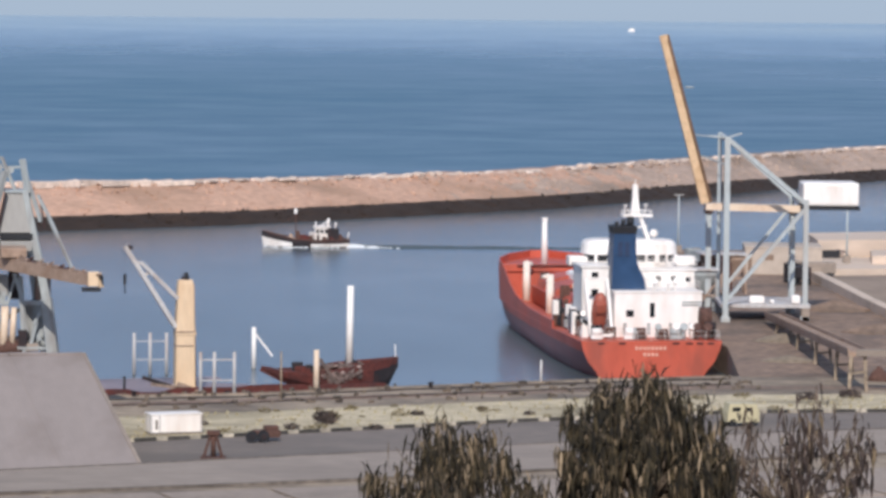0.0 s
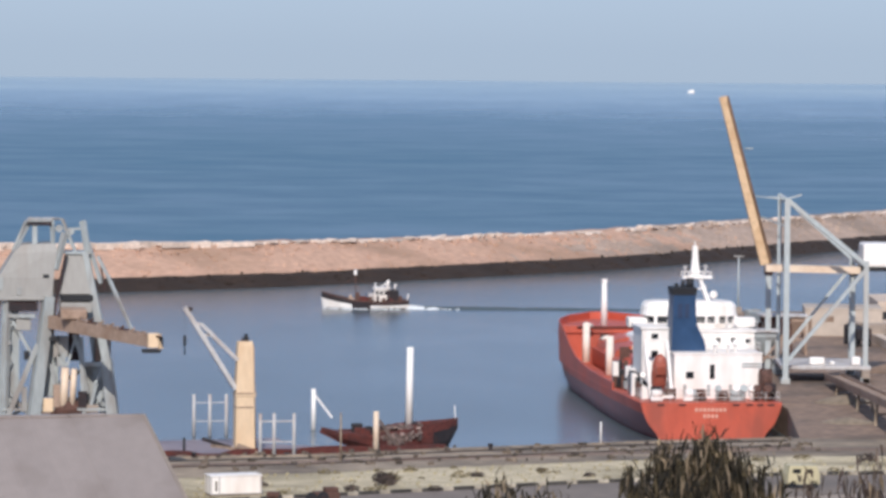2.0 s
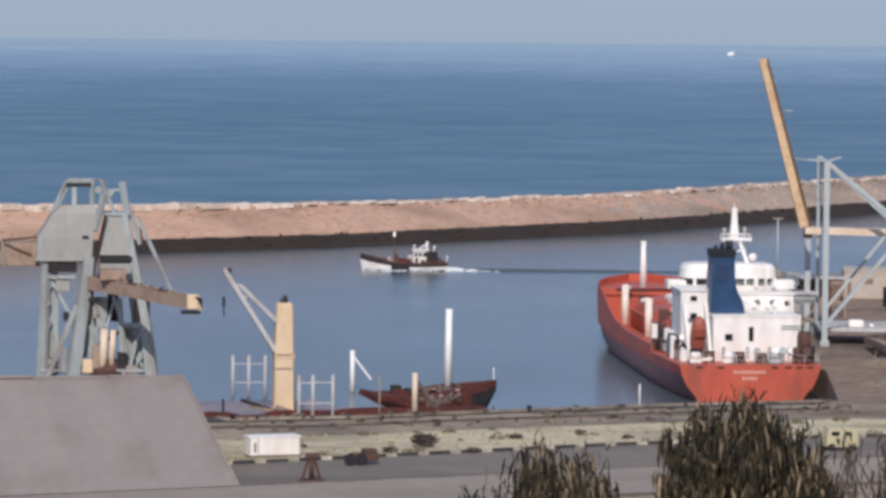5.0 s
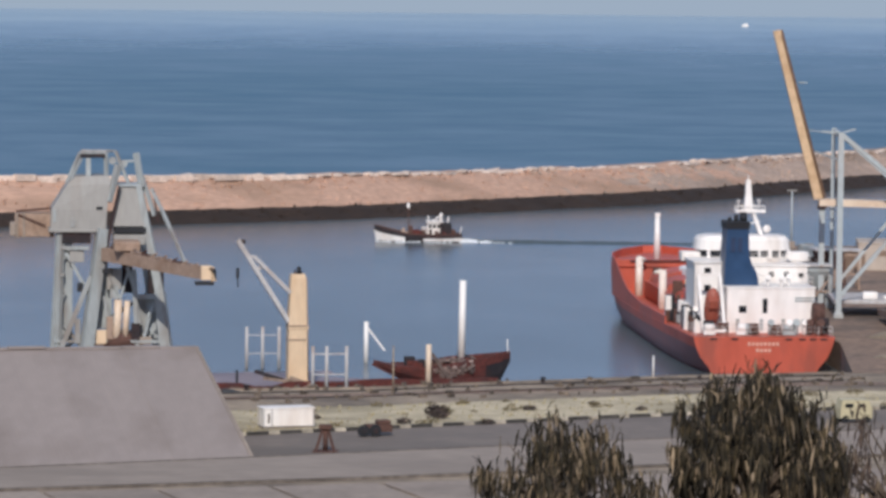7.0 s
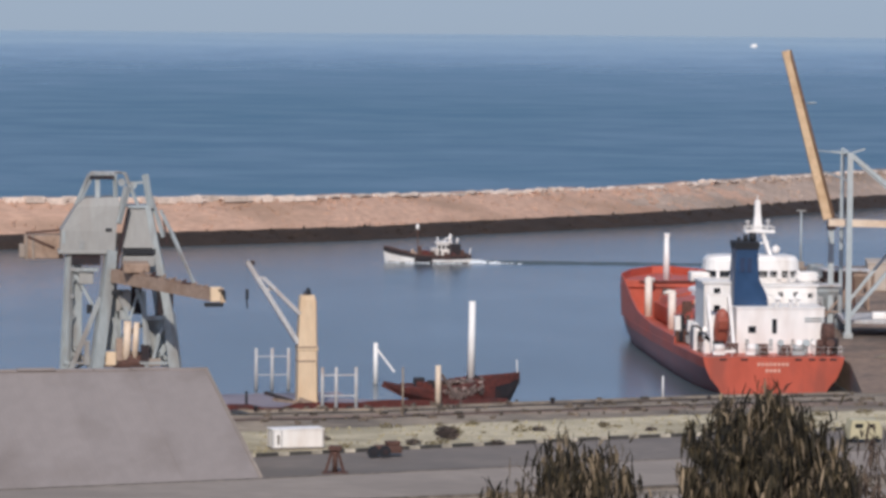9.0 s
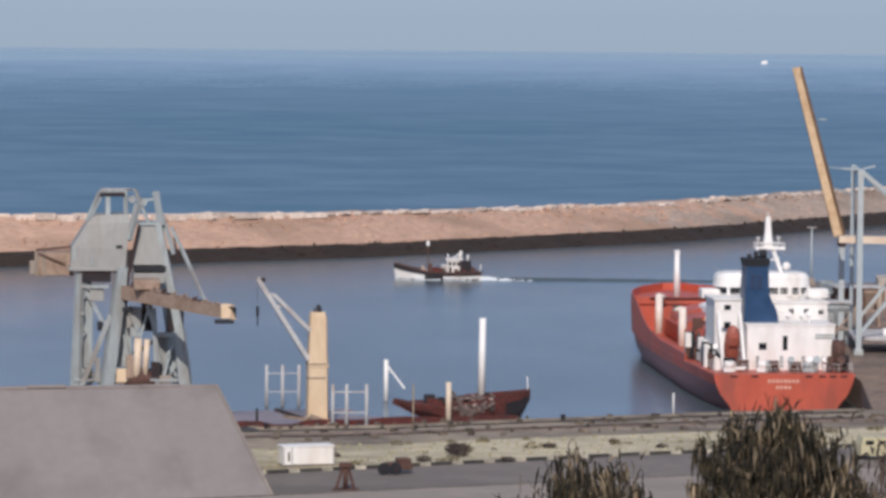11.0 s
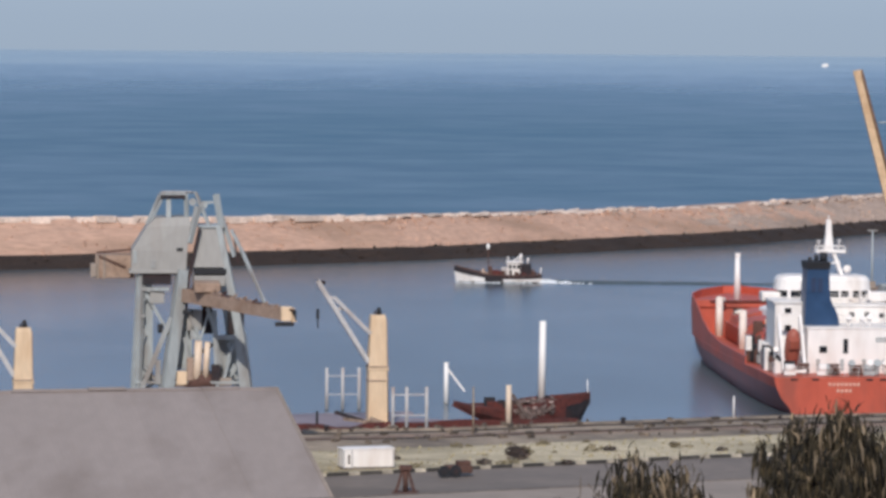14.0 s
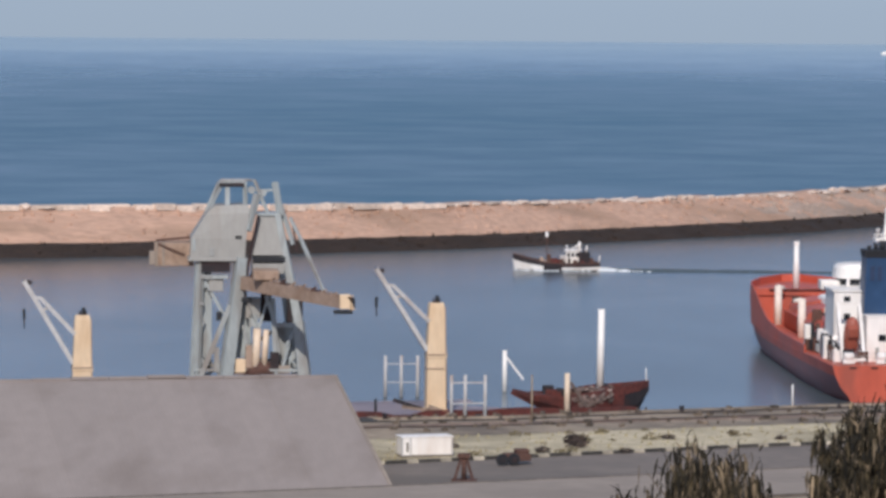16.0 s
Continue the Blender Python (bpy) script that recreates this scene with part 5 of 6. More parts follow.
part("ballast_block", bm, PALE, crane, "pale concrete ballast block")
# slewing gear
bm = bmesh.new()
rod(bm, (1.5, -1, 0), (1.5, -1, 4.2), 1.3, 1.2, 14), rod(bm, (1.5, -1, 4.2), (1.5, -1, 5.3), 2.6, 2.2, 16)
ring_ = part("slewing_ring", bm, RUST, crane, "rusty slewing ring")
for x, z0, z1, r in ((1.35, 4.4, 8.3, 0.36), (2.15, 4.9, 8.2, 0.26)):
    bm = bmesh.new()
    rod(bm, (x - 0.1, -2.9, z0), (x + 0.1, -2.9, z1), r * 1.15, r, 10)
    part("slewing_post", bm, CREAM, ring_, "cream-painted post")
for c, m in (((2.6, 3.4, -3.2, -2.4, 4.6, 6.2), WRECKDARK), ((-0.5, 0.4, -3.3, -2.6, 4.4, 5.6), BUFF), ((0.4, 1.0, -3.3, -2.6, 4.8, 6.8), RUSTBROWN), ((3.3, 4.4, -3.2, -2.6, 4.3, 5.0), PALE), ((-2.4, -1.9, -3.3, -2.6, 4.4, 6.6), STEELBLUE), ((-1.0, 0.2, -3.2, -2.7, 4.2, 4.8), LITTER)):
    bm = bmesh.new()
    box(bm, *c, 0.07)
    part("switch_cabinet", bm, m, crane)


# ---------------------------------------------------------------- fishing boat
BOAT = pose(-20.8, 621.5, 0.0, 0, 0, 2)
fish = thing("fishing_boat", BOAT, "small dark and white fishing trawler under way", "fishing boat")
bm = bmesh.new()
rings = []
for x, hb, zt in ((6.5, 1.5, 1.25), (5.2, 1.9, 1.15), (3, 2.1, 1.1), (0.6, 2.2, 1.1), (-1.2, 2.15, 1.2), (-2.2, 2.1, 1.35), (-4.2, 1.7, 1.75), (-5.8, 0.9, 2.15), (-6.9, 0.1, 2.5)):
    fw = 0.6 if x < -4 else 0
    lo = 0.5 if x > -2 else 0.55 + 0.05 * (-2 - x)
    rings.append([(x, -hb, zt), (x, -hb, zt - lo), (x + fw * 0.4, -hb * 0.93, 0.2), (x + fw, -hb * 0.8, -0.3), (x + fw, hb * 0.8, -0.3), (x + fw * 0.4, hb * 0.93, 0.2), (x, hb, zt - lo), (x, hb, zt)])
loft(bm, rings)
for f in bm.faces:
    c = f.calc_center_median()
    if abs(c.y) > 0.3 and 0.2 < c.z < 1.5 and (-6.6 < c.x < -2.0 and c.z < 0.96 or c.x > 0.5 and c.z < 0.6):
        f.material_index = 1
hull = part("hull", bm, [WRECKDARK, WHITE], fish, "dark hull with white bow and waterline strake")
for sd in (-1, 1):
    bm = bmesh.new()
    loft(bm, [[(x, sd * (hb + 0.06), z), (x, sd * (hb - 0.05), z), (x, sd * (hb - 0.05), z + 0.14), (x, sd * (hb + 0.06), z + 0.14)] for x, hb, z in ((6.4, 1.5, 1.22), (3, 2.1, 1.08), (-1.2, 2.15, 1.18), (-4.2, 1.7, 1.73), (-6.8, 0.12, 2.48))])
    part("gunwale", bm, RUST, hull)
bm = bmesh.new()
box(bm, 1.2, 3.4, -1.2, 1.2, 1.0, 3.1, 0.15)
box(bm, 1.0, 3.6, -1.4, 1.4, 3.05, 3.25, 0.04)
wh = part("wheelhouse", bm, WHITE, fish, "white wheelhouse streaked with rust")
for x in (1.4, 2.05, 2.7):
    bm = bmesh.new()
    box(bm, x, x + 0.45, -1.25, -1.18, 2.2, 2.75)
    part("window", bm, GLASS, wh)
bm = bmesh.new()
box(bm, 0.3, 1.3, -1.0, 1.0, 1.0, 2.3, 0.12)
part("companion", bm, DULLWHITE, wh)
bm = bmesh.new()
box(bm, 3.5, 4.9, -1.1, 1.1, 1.0, 2.9, 0.2)
part("engine_casing", bm, WRECKDARK, fish, "dark engine casing")
for p, q, r in (((3.2, 0, 3.1), (3.3, 0, 4.4), 0.22), ((2.0, 0.3, 3.2), (3.0, -0.2, 3.9), 0.1), ((4.3, 0, 2.8), (4.4, 0, 3.8), 0.14), ((1.4, 0.4, 3.2), (1.3, 0.4, 3.9), 0.1)):
    bm = bmesh.new()
    rod(bm, p, q, r, n=7)
    part("exhaust" if r > 0.2 else "rail_stanchion", bm, WHITE, fish)
bm = bmesh.new()
rod(bm, (-1.7, 0, 1.0), (-1.7, 0, 5.2), 0.08, n=6)
mast_ = part("mast", bm, RUST, fish, "thin brown mast with a pale head")
bm = bmesh.new()
box(bm, -1.95, -1.5, -0.2, 0.2, 5.1, 5.9, 0.12)
part("masthead", bm, WHITE, mast_)
for p, q in (((-1.7, 0, 4.6), (1.6, 0, 3.2)), ((-1.7, 0, 4.9), (-6.0, 0, 2.2)), ((-1.6, 0, 3.4), (0.4, 0.8, 1.6))):
    bm = bmesh.new()
    rod(bm, p, q, 0.03, n=4)
    part("stay", bm, RUST, mast_)
for k in range(16):
    x = rnd.uniform(-3.2, 5.6)
    bm = bmesh.new()
    bmesh.ops.create_icosphere(bm, subdivisions=2, radius=1.0)
    for v in bm.verts:
        v.co *= 1 + 0.25 * noise.noise(v.co * 1.7 + Vector((k, 0, 0)))
    bm.transform(Matrix.Translation((x, rnd.uniform(-1.2, 0.6), 1.15)) @ Matrix.Diagonal((rnd.uniform(0.3, 0.7), 0.6, rnd.uniform(0.3, 1.0), 1)))
    part("net_heap", bm, [RUST, WRECKDARK, WRECKRED, LITTER][k % 4], fish)
for x, w, z, h, m in ((0.6, 0.25, 1.1, 0.8, RUST), (1.7, 0.2, 1.1, 0.9, WRECKDARK), (2.6, 0.3, 1.0, 0.7, RUST), (3.3, 0.16, 1.1, 1.9, WRECKDARK), (-0.6, 0.5, 1.1, 0.9, WRECKRED), (-1.4, 0.35, 1.1, 1.5, RUST)):
    bm = bmesh.new()
    box(bm, x - w, x + w, -1.7, -1.3, z, z + h, 0.1)
    part("deck_gear", bm, m, fish)
bm = bmesh.new()
rod(bm, (6.2, 0, 1.1), (6.4, 0, 2.3), 0.1, n=6)
part("stern_post", bm, WHITE, fish)
bm = bmesh.new()
rnd = random.Random(8)
for k in range(420):
    u = rnd.random() ** 1.9
    x, y = 6.4 + u * 8, rnd.gauss(0, 0.5 + u * 0.6)
    r, h = rnd.uniform(0.15, 0.5) * (1 - 0.5 * u), rnd.uniform(0.1, 0.55) * (1 - 0.85 * u)
    vs = [bm.verts.new((x + r * 1.8 * math.cos(j * 1.5708), y + r * math.sin(j * 1.5708), 0.04)) for j in range(4)]
    vt = bm.verts.new((x, y, 0.05 + h))
    for j in range(4):
        bm.faces.new((vs[j], vs[(j + 1) % 4], vt))
for k in range(120):
    x, sd = rnd.uniform(-6.6, 5), rnd.choice((-1, 1))
    y = sd * (0.6 + 1.5 * min(1, (x + 6.8) / 4)) * 1.02
    vs = [bm.verts.new((x + a_, y + b_, c_)) for a_, b_, c_ in ((-0.3, 0, 0.03), (0.3, 0, 0.03), (0, sd * 0.25, 0.03), (0, 0, rnd.uniform(0.08, 0.25)))]
    bm.faces.new((vs[0], vs[1], vs[3])), bm.faces.new((vs[1], vs[2], vs[3])), bm.faces.new((vs[2], vs[0], vs[3]))
o = solid("wake_foam", bm, FOAM, "white churned foam astern of the trawler", "foam", kind="stuff")
o.matrix_world = BOAT

bm = bmesh.new()
rings = []
for k in range(60):
    x = 7.5 + k * 0.9
    y, h = 0.5 * noise.noise((x * 0.12, 3, 0)) - 0.01 * x, (0.46 + 0.2 * noise.noise((x * 0.4, 1, 0))) * (1 - k / 90)
    rings.append([(x, y - 0.9, 0.021), (x, y - 0.25, h), (x, y + 0.25, h), (x, y + 0.9, 0.021)])
loft(bm, rings, caps=False, closed=False, smooth=True)
o = solid("wake_ripple", bm, HARBOUR, "long smooth ripple trailing behind the trawler", "wake", kind="stuff")
o.matrix_world = BOAT

far = thing("distant_ship", pose(171, 3744, 0.0) @ Matrix.Scale(0.75, 4), "white ship far out on the sea", "ship")
bm = bmesh.new()
loft(bm, [[(-4.5, 0, 2.2), (4, 0, 2.2), (4, 3, 2.2), (-4.5, 3, 2.2)], [(-3.5, 0, -0.3), (3.5, 0, -0.3), (3.5, 3, -0.3), (-3.5, 3, -0.3)]])
part("hull", bm, WHITE, far)
bm = bmesh.new()
box(bm, -2.0, 3.2, 0.5, 2.5, 2.2, 3.6)
part("superstructure", bm, WHITE, far)


# ---------------------------------------------------------------- shed roof by the quay
shed = thing("warehouse", pose(-22.4, 304.6, 3.0, 0, 0, 17.5), "low-eaved warehouse with dusty pale sheet roof", "warehouse")
L, RUN, EAVE, RIDGE = 66.0, 20.4, 0.65, 7.5
bm = bmesh.new()
box(bm, -L, -0.3, 0.4, 2 * RUN - 0.4, 0, EAVE - 0.1)
part("wall", bm, SHEDWALL, shed)
bm = bmesh.new()
loft(bm, [[(x, 0.2, EAVE - 0.08), (x, RUN, RIDGE - 0.12), (x, 2 * RUN, EAVE - 0.08)] for x in (-L, -0.2)])
part("gable", bm, SHEDWALL, shed)
rnd = random.Random(2)
bm = bmesh.new()
nx, w = 16, 3.06
rows = [[bm.verts.new((-w / 2 + w * k / nx, RUN * u, EAVE + (RIDGE - EAVE) * u + 0.004 * math.cos(k * math.pi))) for k in range(nx + 1)] for u in (-0.01, 0.34, 0.67, 1.0)]
for r0, r1 in zip(rows, rows[1:]):
    for k in range(nx):
        bm.faces.new((r0[k], r0[k + 1], r1[k + 1], r1[k]))
sheet_mesh = mesh_of("roof_sheet", bm, ROOF)
for k in range(21):
    o = new("roof_sheet", sheet_mesh)
    o.parent = shed
    o.location = (-1.5 - 3.03 * k, 0, 0.012 * (k % 2) + rnd.uniform(0, 0.02))
bm = bmesh.new()
box(bm, -L, 0, RUN, RUN * 2, -0.05, 0.0)
bm.transform(Matrix.Translation((0, RUN, RIDGE)) @ pose(0, 0, 0, -math.degrees(math.atan2(RIDGE - EAVE, RUN))) @ Matrix.Translation((0, -RUN, 0)))
part("rear_roof", bm, ROOF, shed)
bm = bmesh.new()
beam(bm, (-0.05, -0.1, EAVE), (-0.05, RUN, RIDGE), 0.25, 0.12)
part("verge_flashing", bm, PALE, shed)
bm = bmesh.new()
box(bm, -1.5, 1.5, -0.35, 0.4, -0.05, 0.14, 0.03)
cap = mesh_of("ridge_cap", bm, ROOF)
for k in range(21):
    o = new("ridge_cap", cap)
    o.parent = shed
    o.location = (-1.6 - k * 3.05, RUN, RIDGE + rnd.uniform(-0.1, 0.1))


# ---------------------------------------------------------------- things on the quay
bx = thing("skip_container", pose(-22.0, 333.5, 3.14, 0, 0, 20), "white metal container standing on the verge", "container")
bm = bmesh.new()
box(bm, -2.15, 2.15, -0.9, 0.9, 0.12, 1.6, 0.04)
part("body", bm, WHITE, bx)
for k in range(8):
    bm = bmesh.new()
    box(bm, -1.2 + k * 0.42, -1.14 + k * 0.42, -0.94, -0.9, 0.25, 1.45)
    part("rib", bm, WHITE, bx)
for x in (-2.16, -1.45, 2.1):
    bm = bmesh.new()
    box(bm, x - 0.07, x + 0.07, -0.96, -0.88, 0.1, 1.58, 0.02)
    part("corner_post", bm, DULLWHITE, bx, "grey weathered corner post")
bm = bmesh.new()
box(bm, -1.8, -1.62, -0.93, -0.88, 0.4, 1.2, 0.02)
part("door_gap", bm, KERBGREY, bx)
bm = bmesh.new()
box(bm, -2.22, 2.22, -0.96, 0.96, 1.55, 1.68, 0.03)
part("roof_rim", bm, WHITE, bx)
bm = bmesh.new()
box(bm, -2.22, 2.22, -0.96, 0.96, 0.0, 0.13, 0.02)
part("skid", bm, KERBGREY, bx)

st = thing("mooring_stand", pose(-17.8, 317.0, 3.03), "rusty steel tripod stand on the road", "stand")
for x, y in ((-0.75, -0.5), (0.75, -0.5), (0, 0.8)):
    bm = bmesh.new()
    beam(bm, (x, y, 0), (x * 0.25, y * 0.25, 1.9), 0.16)
    part("leg", bm, RUST, st)
bm = bmesh.new()
box(bm, -0.5, 0.5, -0.4, 0.4, 1.8, 2.15, 0.05), rod(bm, (0, 0, 0.1), (0, 0, 1.9), 0.2, n=8)
part("head", bm, RUST, st)
bm = bmesh.new()
box(bm, -1.0, 1.0, -0.7, 1.0, 0, 0.08)
part("base_plate", bm, RUST, st)

ct = thing("handcart", pose(-14.6, 328.6, 3.03, 0, 0, 20), "rusty two-wheeled cart beside the kerb", "cart")
for x in (-1.0, 0.0):
    bm = bmesh.new()
    rod(bm, (x, -0.75, 0.5), (x, -0.6, 0.5), 0.5, n=16)
    wheel_ = part("wheel", bm, BLACK, ct)
    bm = bmesh.new()
    rod(bm, (x, -0.79, 0.5), (x, -0.74, 0.5), 0.22, n=12)
    part("hub", bm, WRECKDARK, wheel_)
bm = bmesh.new()
box(bm, -0.6, 1.5, -0.6, 0.6, 0.35, 0.95, 0.08), beam(bm, (-1.3, 0, 0.6), (1.5, 0, 0.6), 0.15), box(bm, 0.3, 1.4, -0.5, 0.5, 0.95, 1.3, 0.1)
part("bed", bm, RUST, ct)


def bush(x, y, z, r, n, seed, leaf=LEAFDRY):
    rb = random.Random(seed)
    bm_ = bmesh.new()
    for k in range(n):
        an, ra = rb.uniform(0, 6.283), r * math.sqrt(rb.random())
        c = Vector((ra * math.cos(an), ra * math.sin(an) * 0.8, rb.uniform(0.02, 1) * r * 0.9 * (1 - 0.5 * ra / r)))
        d = Vector((rb.gauss(0, 1), rb.gauss(0, 1), rb.uniform(0, 1))).normalized() * r * 0.35
        s = d.orthogonal().normalized() * r * 0.09
        bm_.faces.new([bm_.verts.new(p) for p in (c - s, c + s, c + d)])
    o_ = solid("bush", bm_, leaf, "dry brown weed clump on the verge", "bush", "weeds on the verge", fix=False)
    o_.matrix_world = pose(x, y, z)


for k, (x, y, r) in enumerate(((-9.6, 343.5, 0.9), (-5.5, 340.5, 0.5), (-2.0, 351, 0.6), (-12.4, 339, 0.7), (3.5, 356, 0.5), (7.6, 352.2, 0.5), (-20, 342, 0.5), (33, 368, 0.9), (37, 370, 1.0))):
    bush(x, y - 2.2, 3.14, r, 160, k)
WEED = mat("olive_weeds", (0.16, 0.125, 0.06), 0.9, vary=0.35, scale=0.6, bump=0, stain=(0.09, 0.07, 0.035), stain_scale=0.8, island=0.5)
rnd = random.Random(77)
for k in range(46):
    x = rnd.uniform(-26, 30)
    u = rnd.choice((0.04, 0.96, rnd.random(), 0.5))
    lo = 328.0 + (x + 24.4) * 0.572 if x < 6 else 345.4 + (x - 6) * 0.42
    hi = 346.2 + (x + 26) * 0.486 if x < 11 else 364.2 + (x - 11) * 0.3
    bush(x, lo + 0.6 + (hi - lo - 1.2) * u, 3.12, rnd.uniform(0.25, 0.75), 70, 100 + k, WEED)
bush(-9.9, 344.8, 3.14, 1.0, 220, 60, LEAFDRY)
bush(-9.3, 345.8, 3.14, 0.8, 160, 61, WEED)

rnd = random.Random(31)
bm = bmesh.new()
for k in range(150):
    x = rnd.uniform(-34, 30)
    y = 366.5 + (x + 29) * 0.43 - rnd.uniform(1.2, 16) if x < 12 else 383 + (x - 12) * 0.3 - rnd.uniform(1.2, 12)
    sx = rnd.uniform(0.1, 0.4)
    bmesh.ops.create_cube(bm, size=1, matrix=pose(x, y, 3.1, rnd.uniform(-20, 20), rnd.uniform(-20, 20), rnd.uniform(0, 90)) @ Matrix.Diagonal((sx * 2, sx, 0.3, 1)))
solid("quay_litter", bm, mat("grey_brown_scraps", (0.13, 0.1, 0.075), 0.9, vary=0.4, island=0.5), "scattered timber and rubble scraps on the quay", "litter", kind="stuff")
bm = bmesh.new()
for k in range(1400):
    x = rnd.uniform(-30, 60)
    u = rnd.random() ** 2 if k % 2 else 1 - rnd.random() ** 2
    lo = 328.0 + (x + 24.4) * 0.572 if x < 6 else 345.4 + (x - 6) * 0.37
    hi = 346.2 + (x + 26) * 0.486 if x < 11 else 364.2 + (x - 11) * 0.2
    y = lo + 0.4 + (hi - lo - 0.8) * u
    h, an = rnd.uniform(0.06, 0.24), rnd.uniform(0, 3.14)
    dx, dy = math.cos(an) * h * 0.8, math.sin(an) * h * 0.8
    vs = [bm.verts.new(q) for q in ((x - dx, y - dy, 3.13), (x + dx, y + dy, 3.13), (x + dy * 0.4, y - dx * 0.4, 3.14 + h))]
    bm.faces.new(vs)
solid("dry_grass", bm, mat("straw_grass", (0.36, 0.31, 0.19), 0.95, vary=0.2, island=0.25, bump=0), "tufts of dry straw-coloured grass on the verge", "grass", kind="stuff", fix=False)

van = thing("small_truck", pose(25.4, 344.2, 3.03, 0, 0, 14), "small pale yellow truck parked on the quay road", "truck")
bm = bmesh.new()
loft(bm, [[(-1.4, y, 0.35), (1.4, y, 0.35), (1.4, y, 1.1), (1.1, y, 1.9), (-1.25, y, 1.95), (-1.4, y, 1.2)] for y in (-0.8, 0.8)])
vb = part("body", bm, mat("pale_yellow_paint", (0.52, 0.46, 0.29), 0.5, vary=0.08, stain_scale=0.6), van)
bm = bmesh.new()
box(bm, -1.0, -0.3, -0.83, -0.79, 1.3, 1.65, 0.01)
part("window", bm, GLASS, vb)
bm = bmesh.new()
box(bm, 0.1, 0.75, -0.83, -0.79, 1.3, 1.6, 0.01)
part("window", bm, GLASS, vb)
for x in (-0.95, 0.95):
    for y in (-0.8, 0.65):
        bm = bmesh.new()
        rod(bm, (x, y, 0.33), (x, y + 0.18, 0.33), 0.33, n=14)
        part("wheel", bm, BLACK, van)


# ---------------------------------------------------------------- trees in front
def tree(x, y, z, top, radius, boughs, per, seed, leaf, label, droop=0.38, dry=0.16):
    """Trunk, limbs and drooping boughs; each bough ends in hanging strands of narrow leaves. dry: share of pale
    highlight strands.
    """
    rt = random.Random(seed)
    h = top - z
    o_ = thing("tree", pose(x, y, z), label, "tree", "roadside trees")
    bm_ = bmesh.new()
    rod(bm_, (0, 0, -0.5), (0.2, 0, h * 0.45), 0.32, 0.22, 10)
    crown, pale = bmesh.new(), bmesh.new()
    for k in range(boughs):
        an = rt.uniform(0, 6.283)
        ra = radius * math.sqrt(rt.uniform(0.0, 1.0))
        zt = h * (1.0 - droop * (ra / radius) ** 2.0) - rt.uniform(0.0, 2.1) ** 1.6 - (0 if k % 3 else rt.uniform(0, 5))
        tip_ = Vector((ra * math.cos(an), ra * math.sin(an), zt))
        base = Vector((0.2, 0, h * rt.uniform(0.28, 0.46)))
        kn = base.lerp(tip_, 0.55) + Vector((rt.gauss(0, 0.3), rt.gauss(0, 0.3), 0.5))
        rod(bm_, base, kn, 0.11, 0.07, 5), rod(bm_, kn, tip_, 0.07, 0.02, 5)
        spread = rt.uniform(0.12, 0.62)
        if k % 4 == 0:
            tip_.z += rt.uniform(0.2, 1.6)
        for j in range(int(per * rt.uniform(0.5, 1.4))):
            u = rt.random()
            c = kn.lerp(tip_, 0.35 + 0.65 * u) + Vector((rt.gauss(0, spread), rt.gauss(0, spread), rt.gauss(0, 0.45) - 0.2))
            c.z = min(c.z, h + 0.5)
            leaves = pale if rt.random() < dry else crown
            ln, wd = rt.uniform(0.4, 1.8), rt.uniform(0.04, 0.13)
            an2 = an + rt.gauss(0, 1.2)
            out = Vector((math.cos(an2), math.sin(an2), 0))
            side = Vector((math.cos(rt.uniform(0, 3.14)), math.sin(rt.uniform(0, 3.14)), 0)) * wd
            if rt.random() < 0.14:
                ln *= 0.7
                q1, q2 = c + out * ln * 0.3 + Vector((0, 0, ln * 0.45)), c + out * ln * 0.75 + Vector((0, 0, ln * 0.7))
                v = [leaves.verts.new(q) for q in (c - side * 0.35, c + side * 0.35, q1 + side * 0.7, q1 - side * 0.7, q2)]
                leaves.faces.new((v[0], v[1], v[2], v[3])), leaves.faces.new((v[3], v[2], v[4]))
                continue
            q1 = c + out * ln * 0.12 + Vector((0, 0, -ln * 0.35))
            q2 = c + out * ln * rt.uniform(0.05, 0.3) + Vector((0, 0, -ln))
            v = [leaves.verts.new(q) for q in (c - side * 0.35, c + side * 0.35, q1 + side, q1 - side, q2)]
            leaves.faces.new((v[0], v[1], v[2], v[3])), leaves.faces.new((v[3], v[2], v[4]))
    part("trunk", bm_, BARK, o_)
    tagged(part("crown", crown, leaf, o_, "", False), kind="stuff")
    tagged(part("highlight_foliage", pale, LEAFLIGHT, o_, "pale hanging strands painted as leaf highlights", False), kind="stuff")


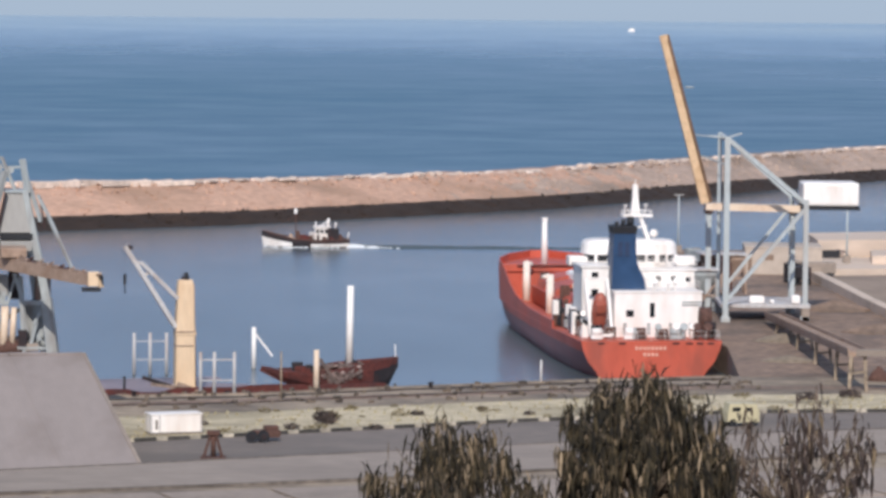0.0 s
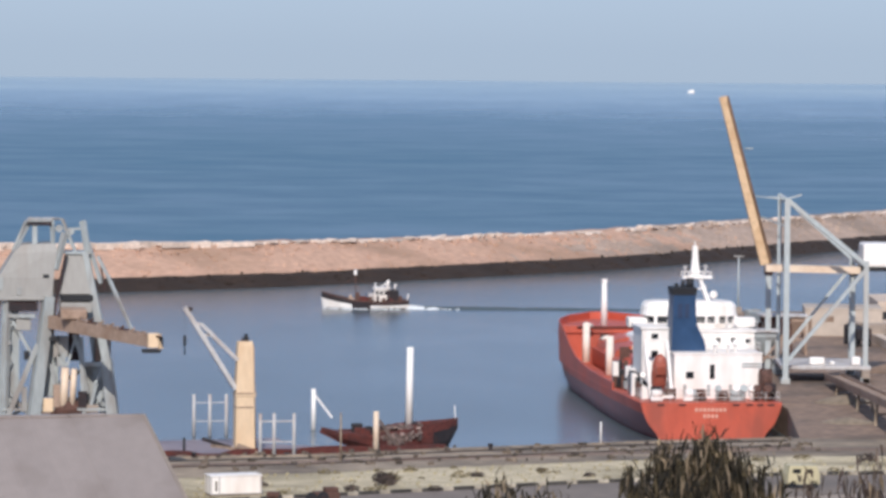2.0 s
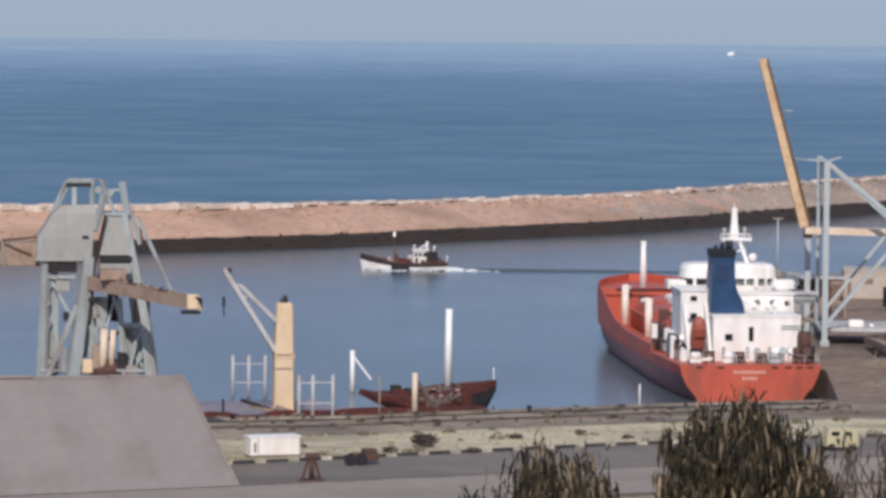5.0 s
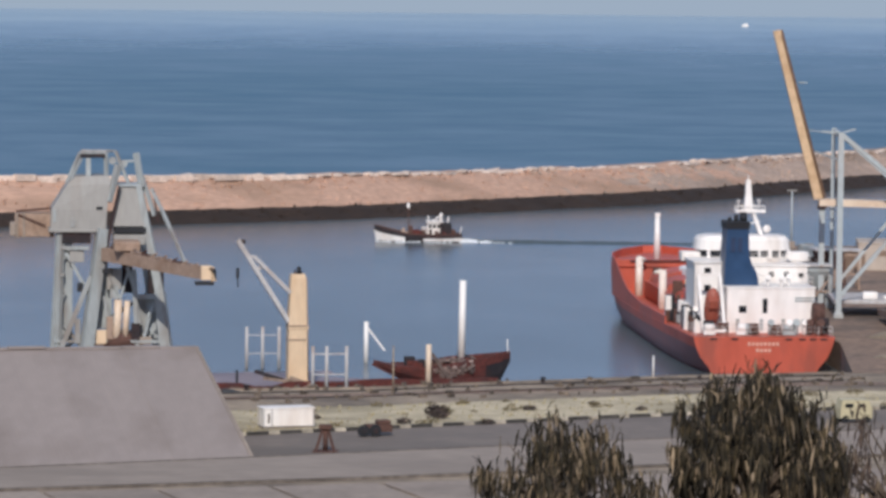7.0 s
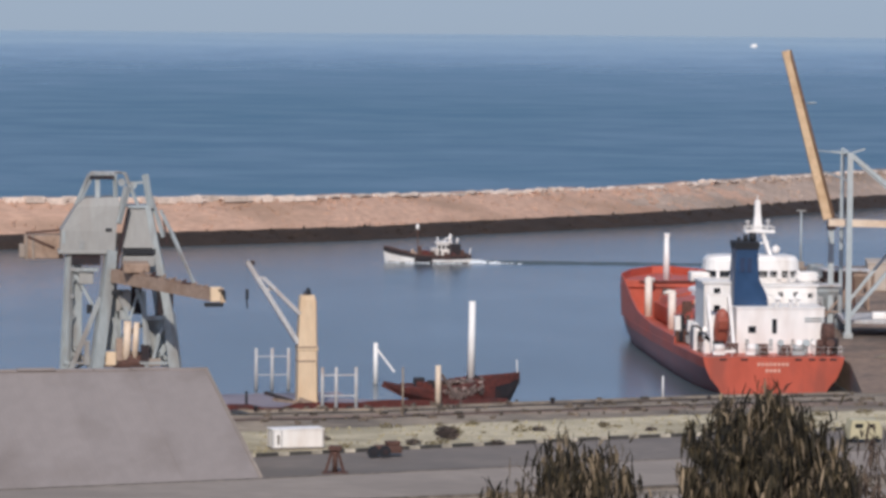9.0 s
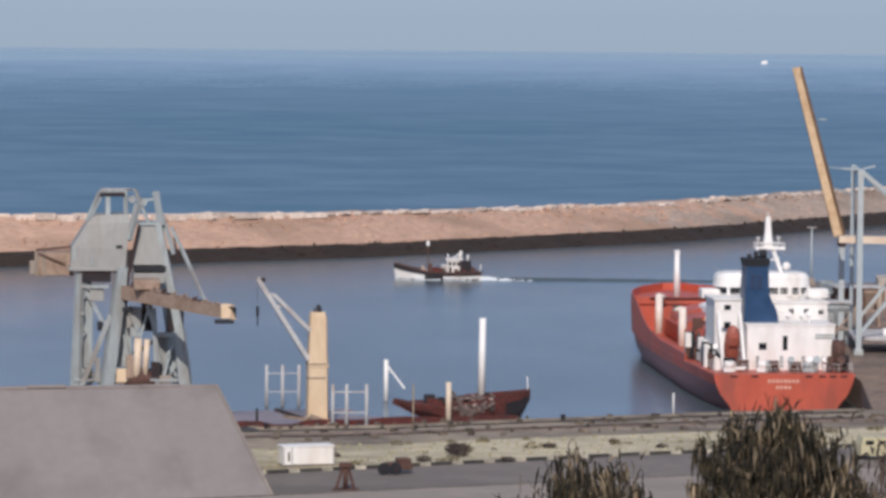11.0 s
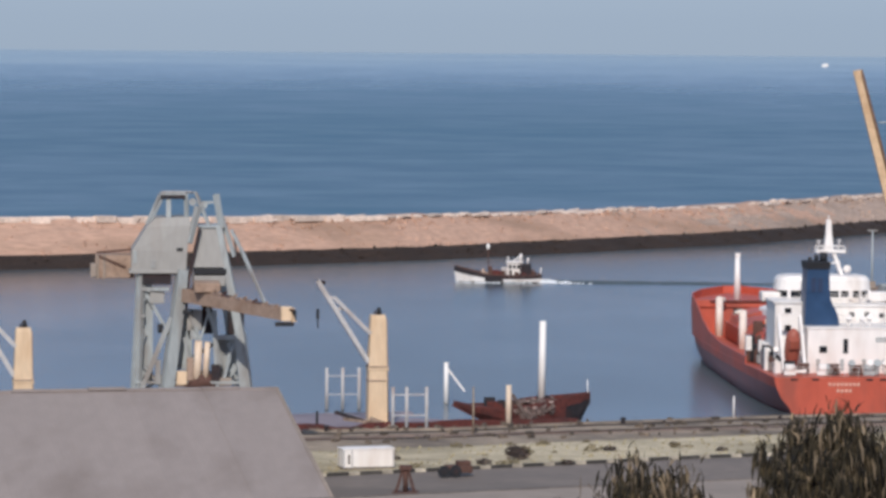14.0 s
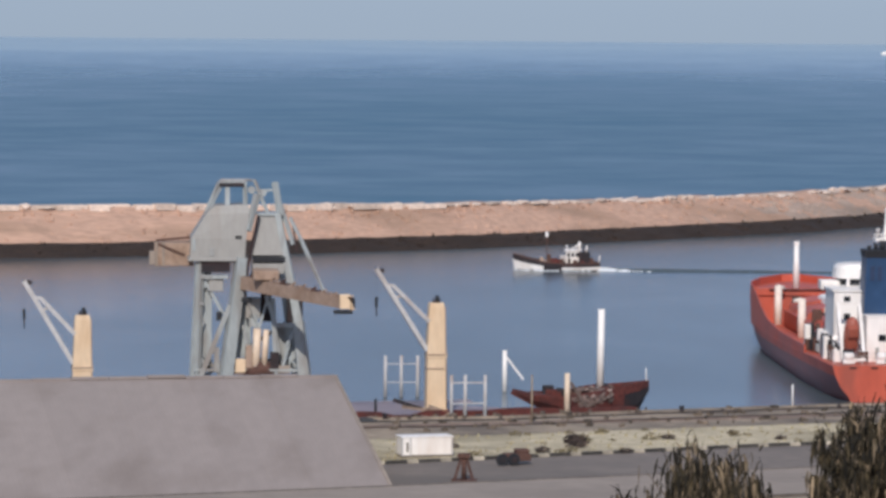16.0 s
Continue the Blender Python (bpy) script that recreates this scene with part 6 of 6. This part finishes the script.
tree(11.7, 235, 3.0, 18.3, 5.35, 96, 88, 5, LEAF, "tall olive-green tree with drooping foliage", 0.28)
tree(0.7, 233, 3.0, 15.9, 5.7, 62, 52, 2, LEAF, "olive-green tree with drooping foliage and bare gaps", 0.38, 0.24)
tree(20.9, 238, 3.0, 17.0, 6.0, 46, 26, 3, LEAFDRY, "sparse brownish tree with thin drooping twigs", 0.36)


# ---------------------------------------------------------------- pieces: kerb stones and pavement slabs
bm = bmesh.new()
box(bm, -0.98, 0.98, -0.16, 0.16, 0, 0.3, 0.03)
KERBDARK = mat("black_kerb_paint", (0.05, 0.045, 0.04), 0.8, vary=0.3, per_object=0.3)
KERBPALE = mat("white_kerb_paint", (0.42, 0.37, 0.29), 0.8, vary=0.3, per_object=0.35)
kd = mesh_of("kerb_stone", bm, KERBDARK)
bm = bmesh.new()
box(bm, -0.48, 0.48, -0.16, 0.16, 0, 0.3, 0.03)
kp = mesh_of("kerb_stone", bm, KERBPALE)
kerb = thing("kerb", pose(0, 0, 0), "kerb of black and white painted stones along the verge", "kerb", kind="structure")
pos, dark_next = 0.0, True
edge = [Vector(p) for p in VERGE_NEAR[:5]]
lens = [(q - p).length for p, q in zip(edge, edge[1:])]
s = 0.0
while s < sum(lens) - 2:
    ln = 2.0 if dark_next else 1.0
    mid, k = s + ln / 2, 0
    while mid > lens[k]:
        mid -= lens[k]
        k += 1
    p = edge[k].lerp(edge[k + 1], mid / lens[k])
    d = edge[k + 1] - edge[k]
    o = new("kerb_stone", kd if dark_next else kp)
    o.parent = kerb
    o.matrix_world = pose(p.x, p.y - 0.16, 3.0, 0, 0, math.degrees(math.atan2(d.y, d.x)))
    s += ln
    dark_next = not dark_next

slabs = thing("pavement_slabs", pose(0, 0, 0), "tan concrete yard slabs with dark joints", "pavement", kind="structure")
bm = bmesh.new()
box(bm, -3.9, 3.9, -7.4, 7.4, 0, 0.12, 0.04)
sl = mesh_of("slab", bm, TAN)
for k in range(-7, 10):
    x = -16.5 + 8.0 * k
    y0 = 294.5 + (x + 24) * 0.36 if x > -24 else 294.5 + (x + 24) * 0.3
    for j in range(2):
        o = new("slab", sl)
        o.parent = slabs
        o.matrix_world = pose(0.97 * (x + 2.6 + j * 5.2), 0.97 * (y0 - 8.0 - 15.0 * j) - 0.4, 4.08 + 0.01 * ((k + j) % 2), 0, 0, 21)
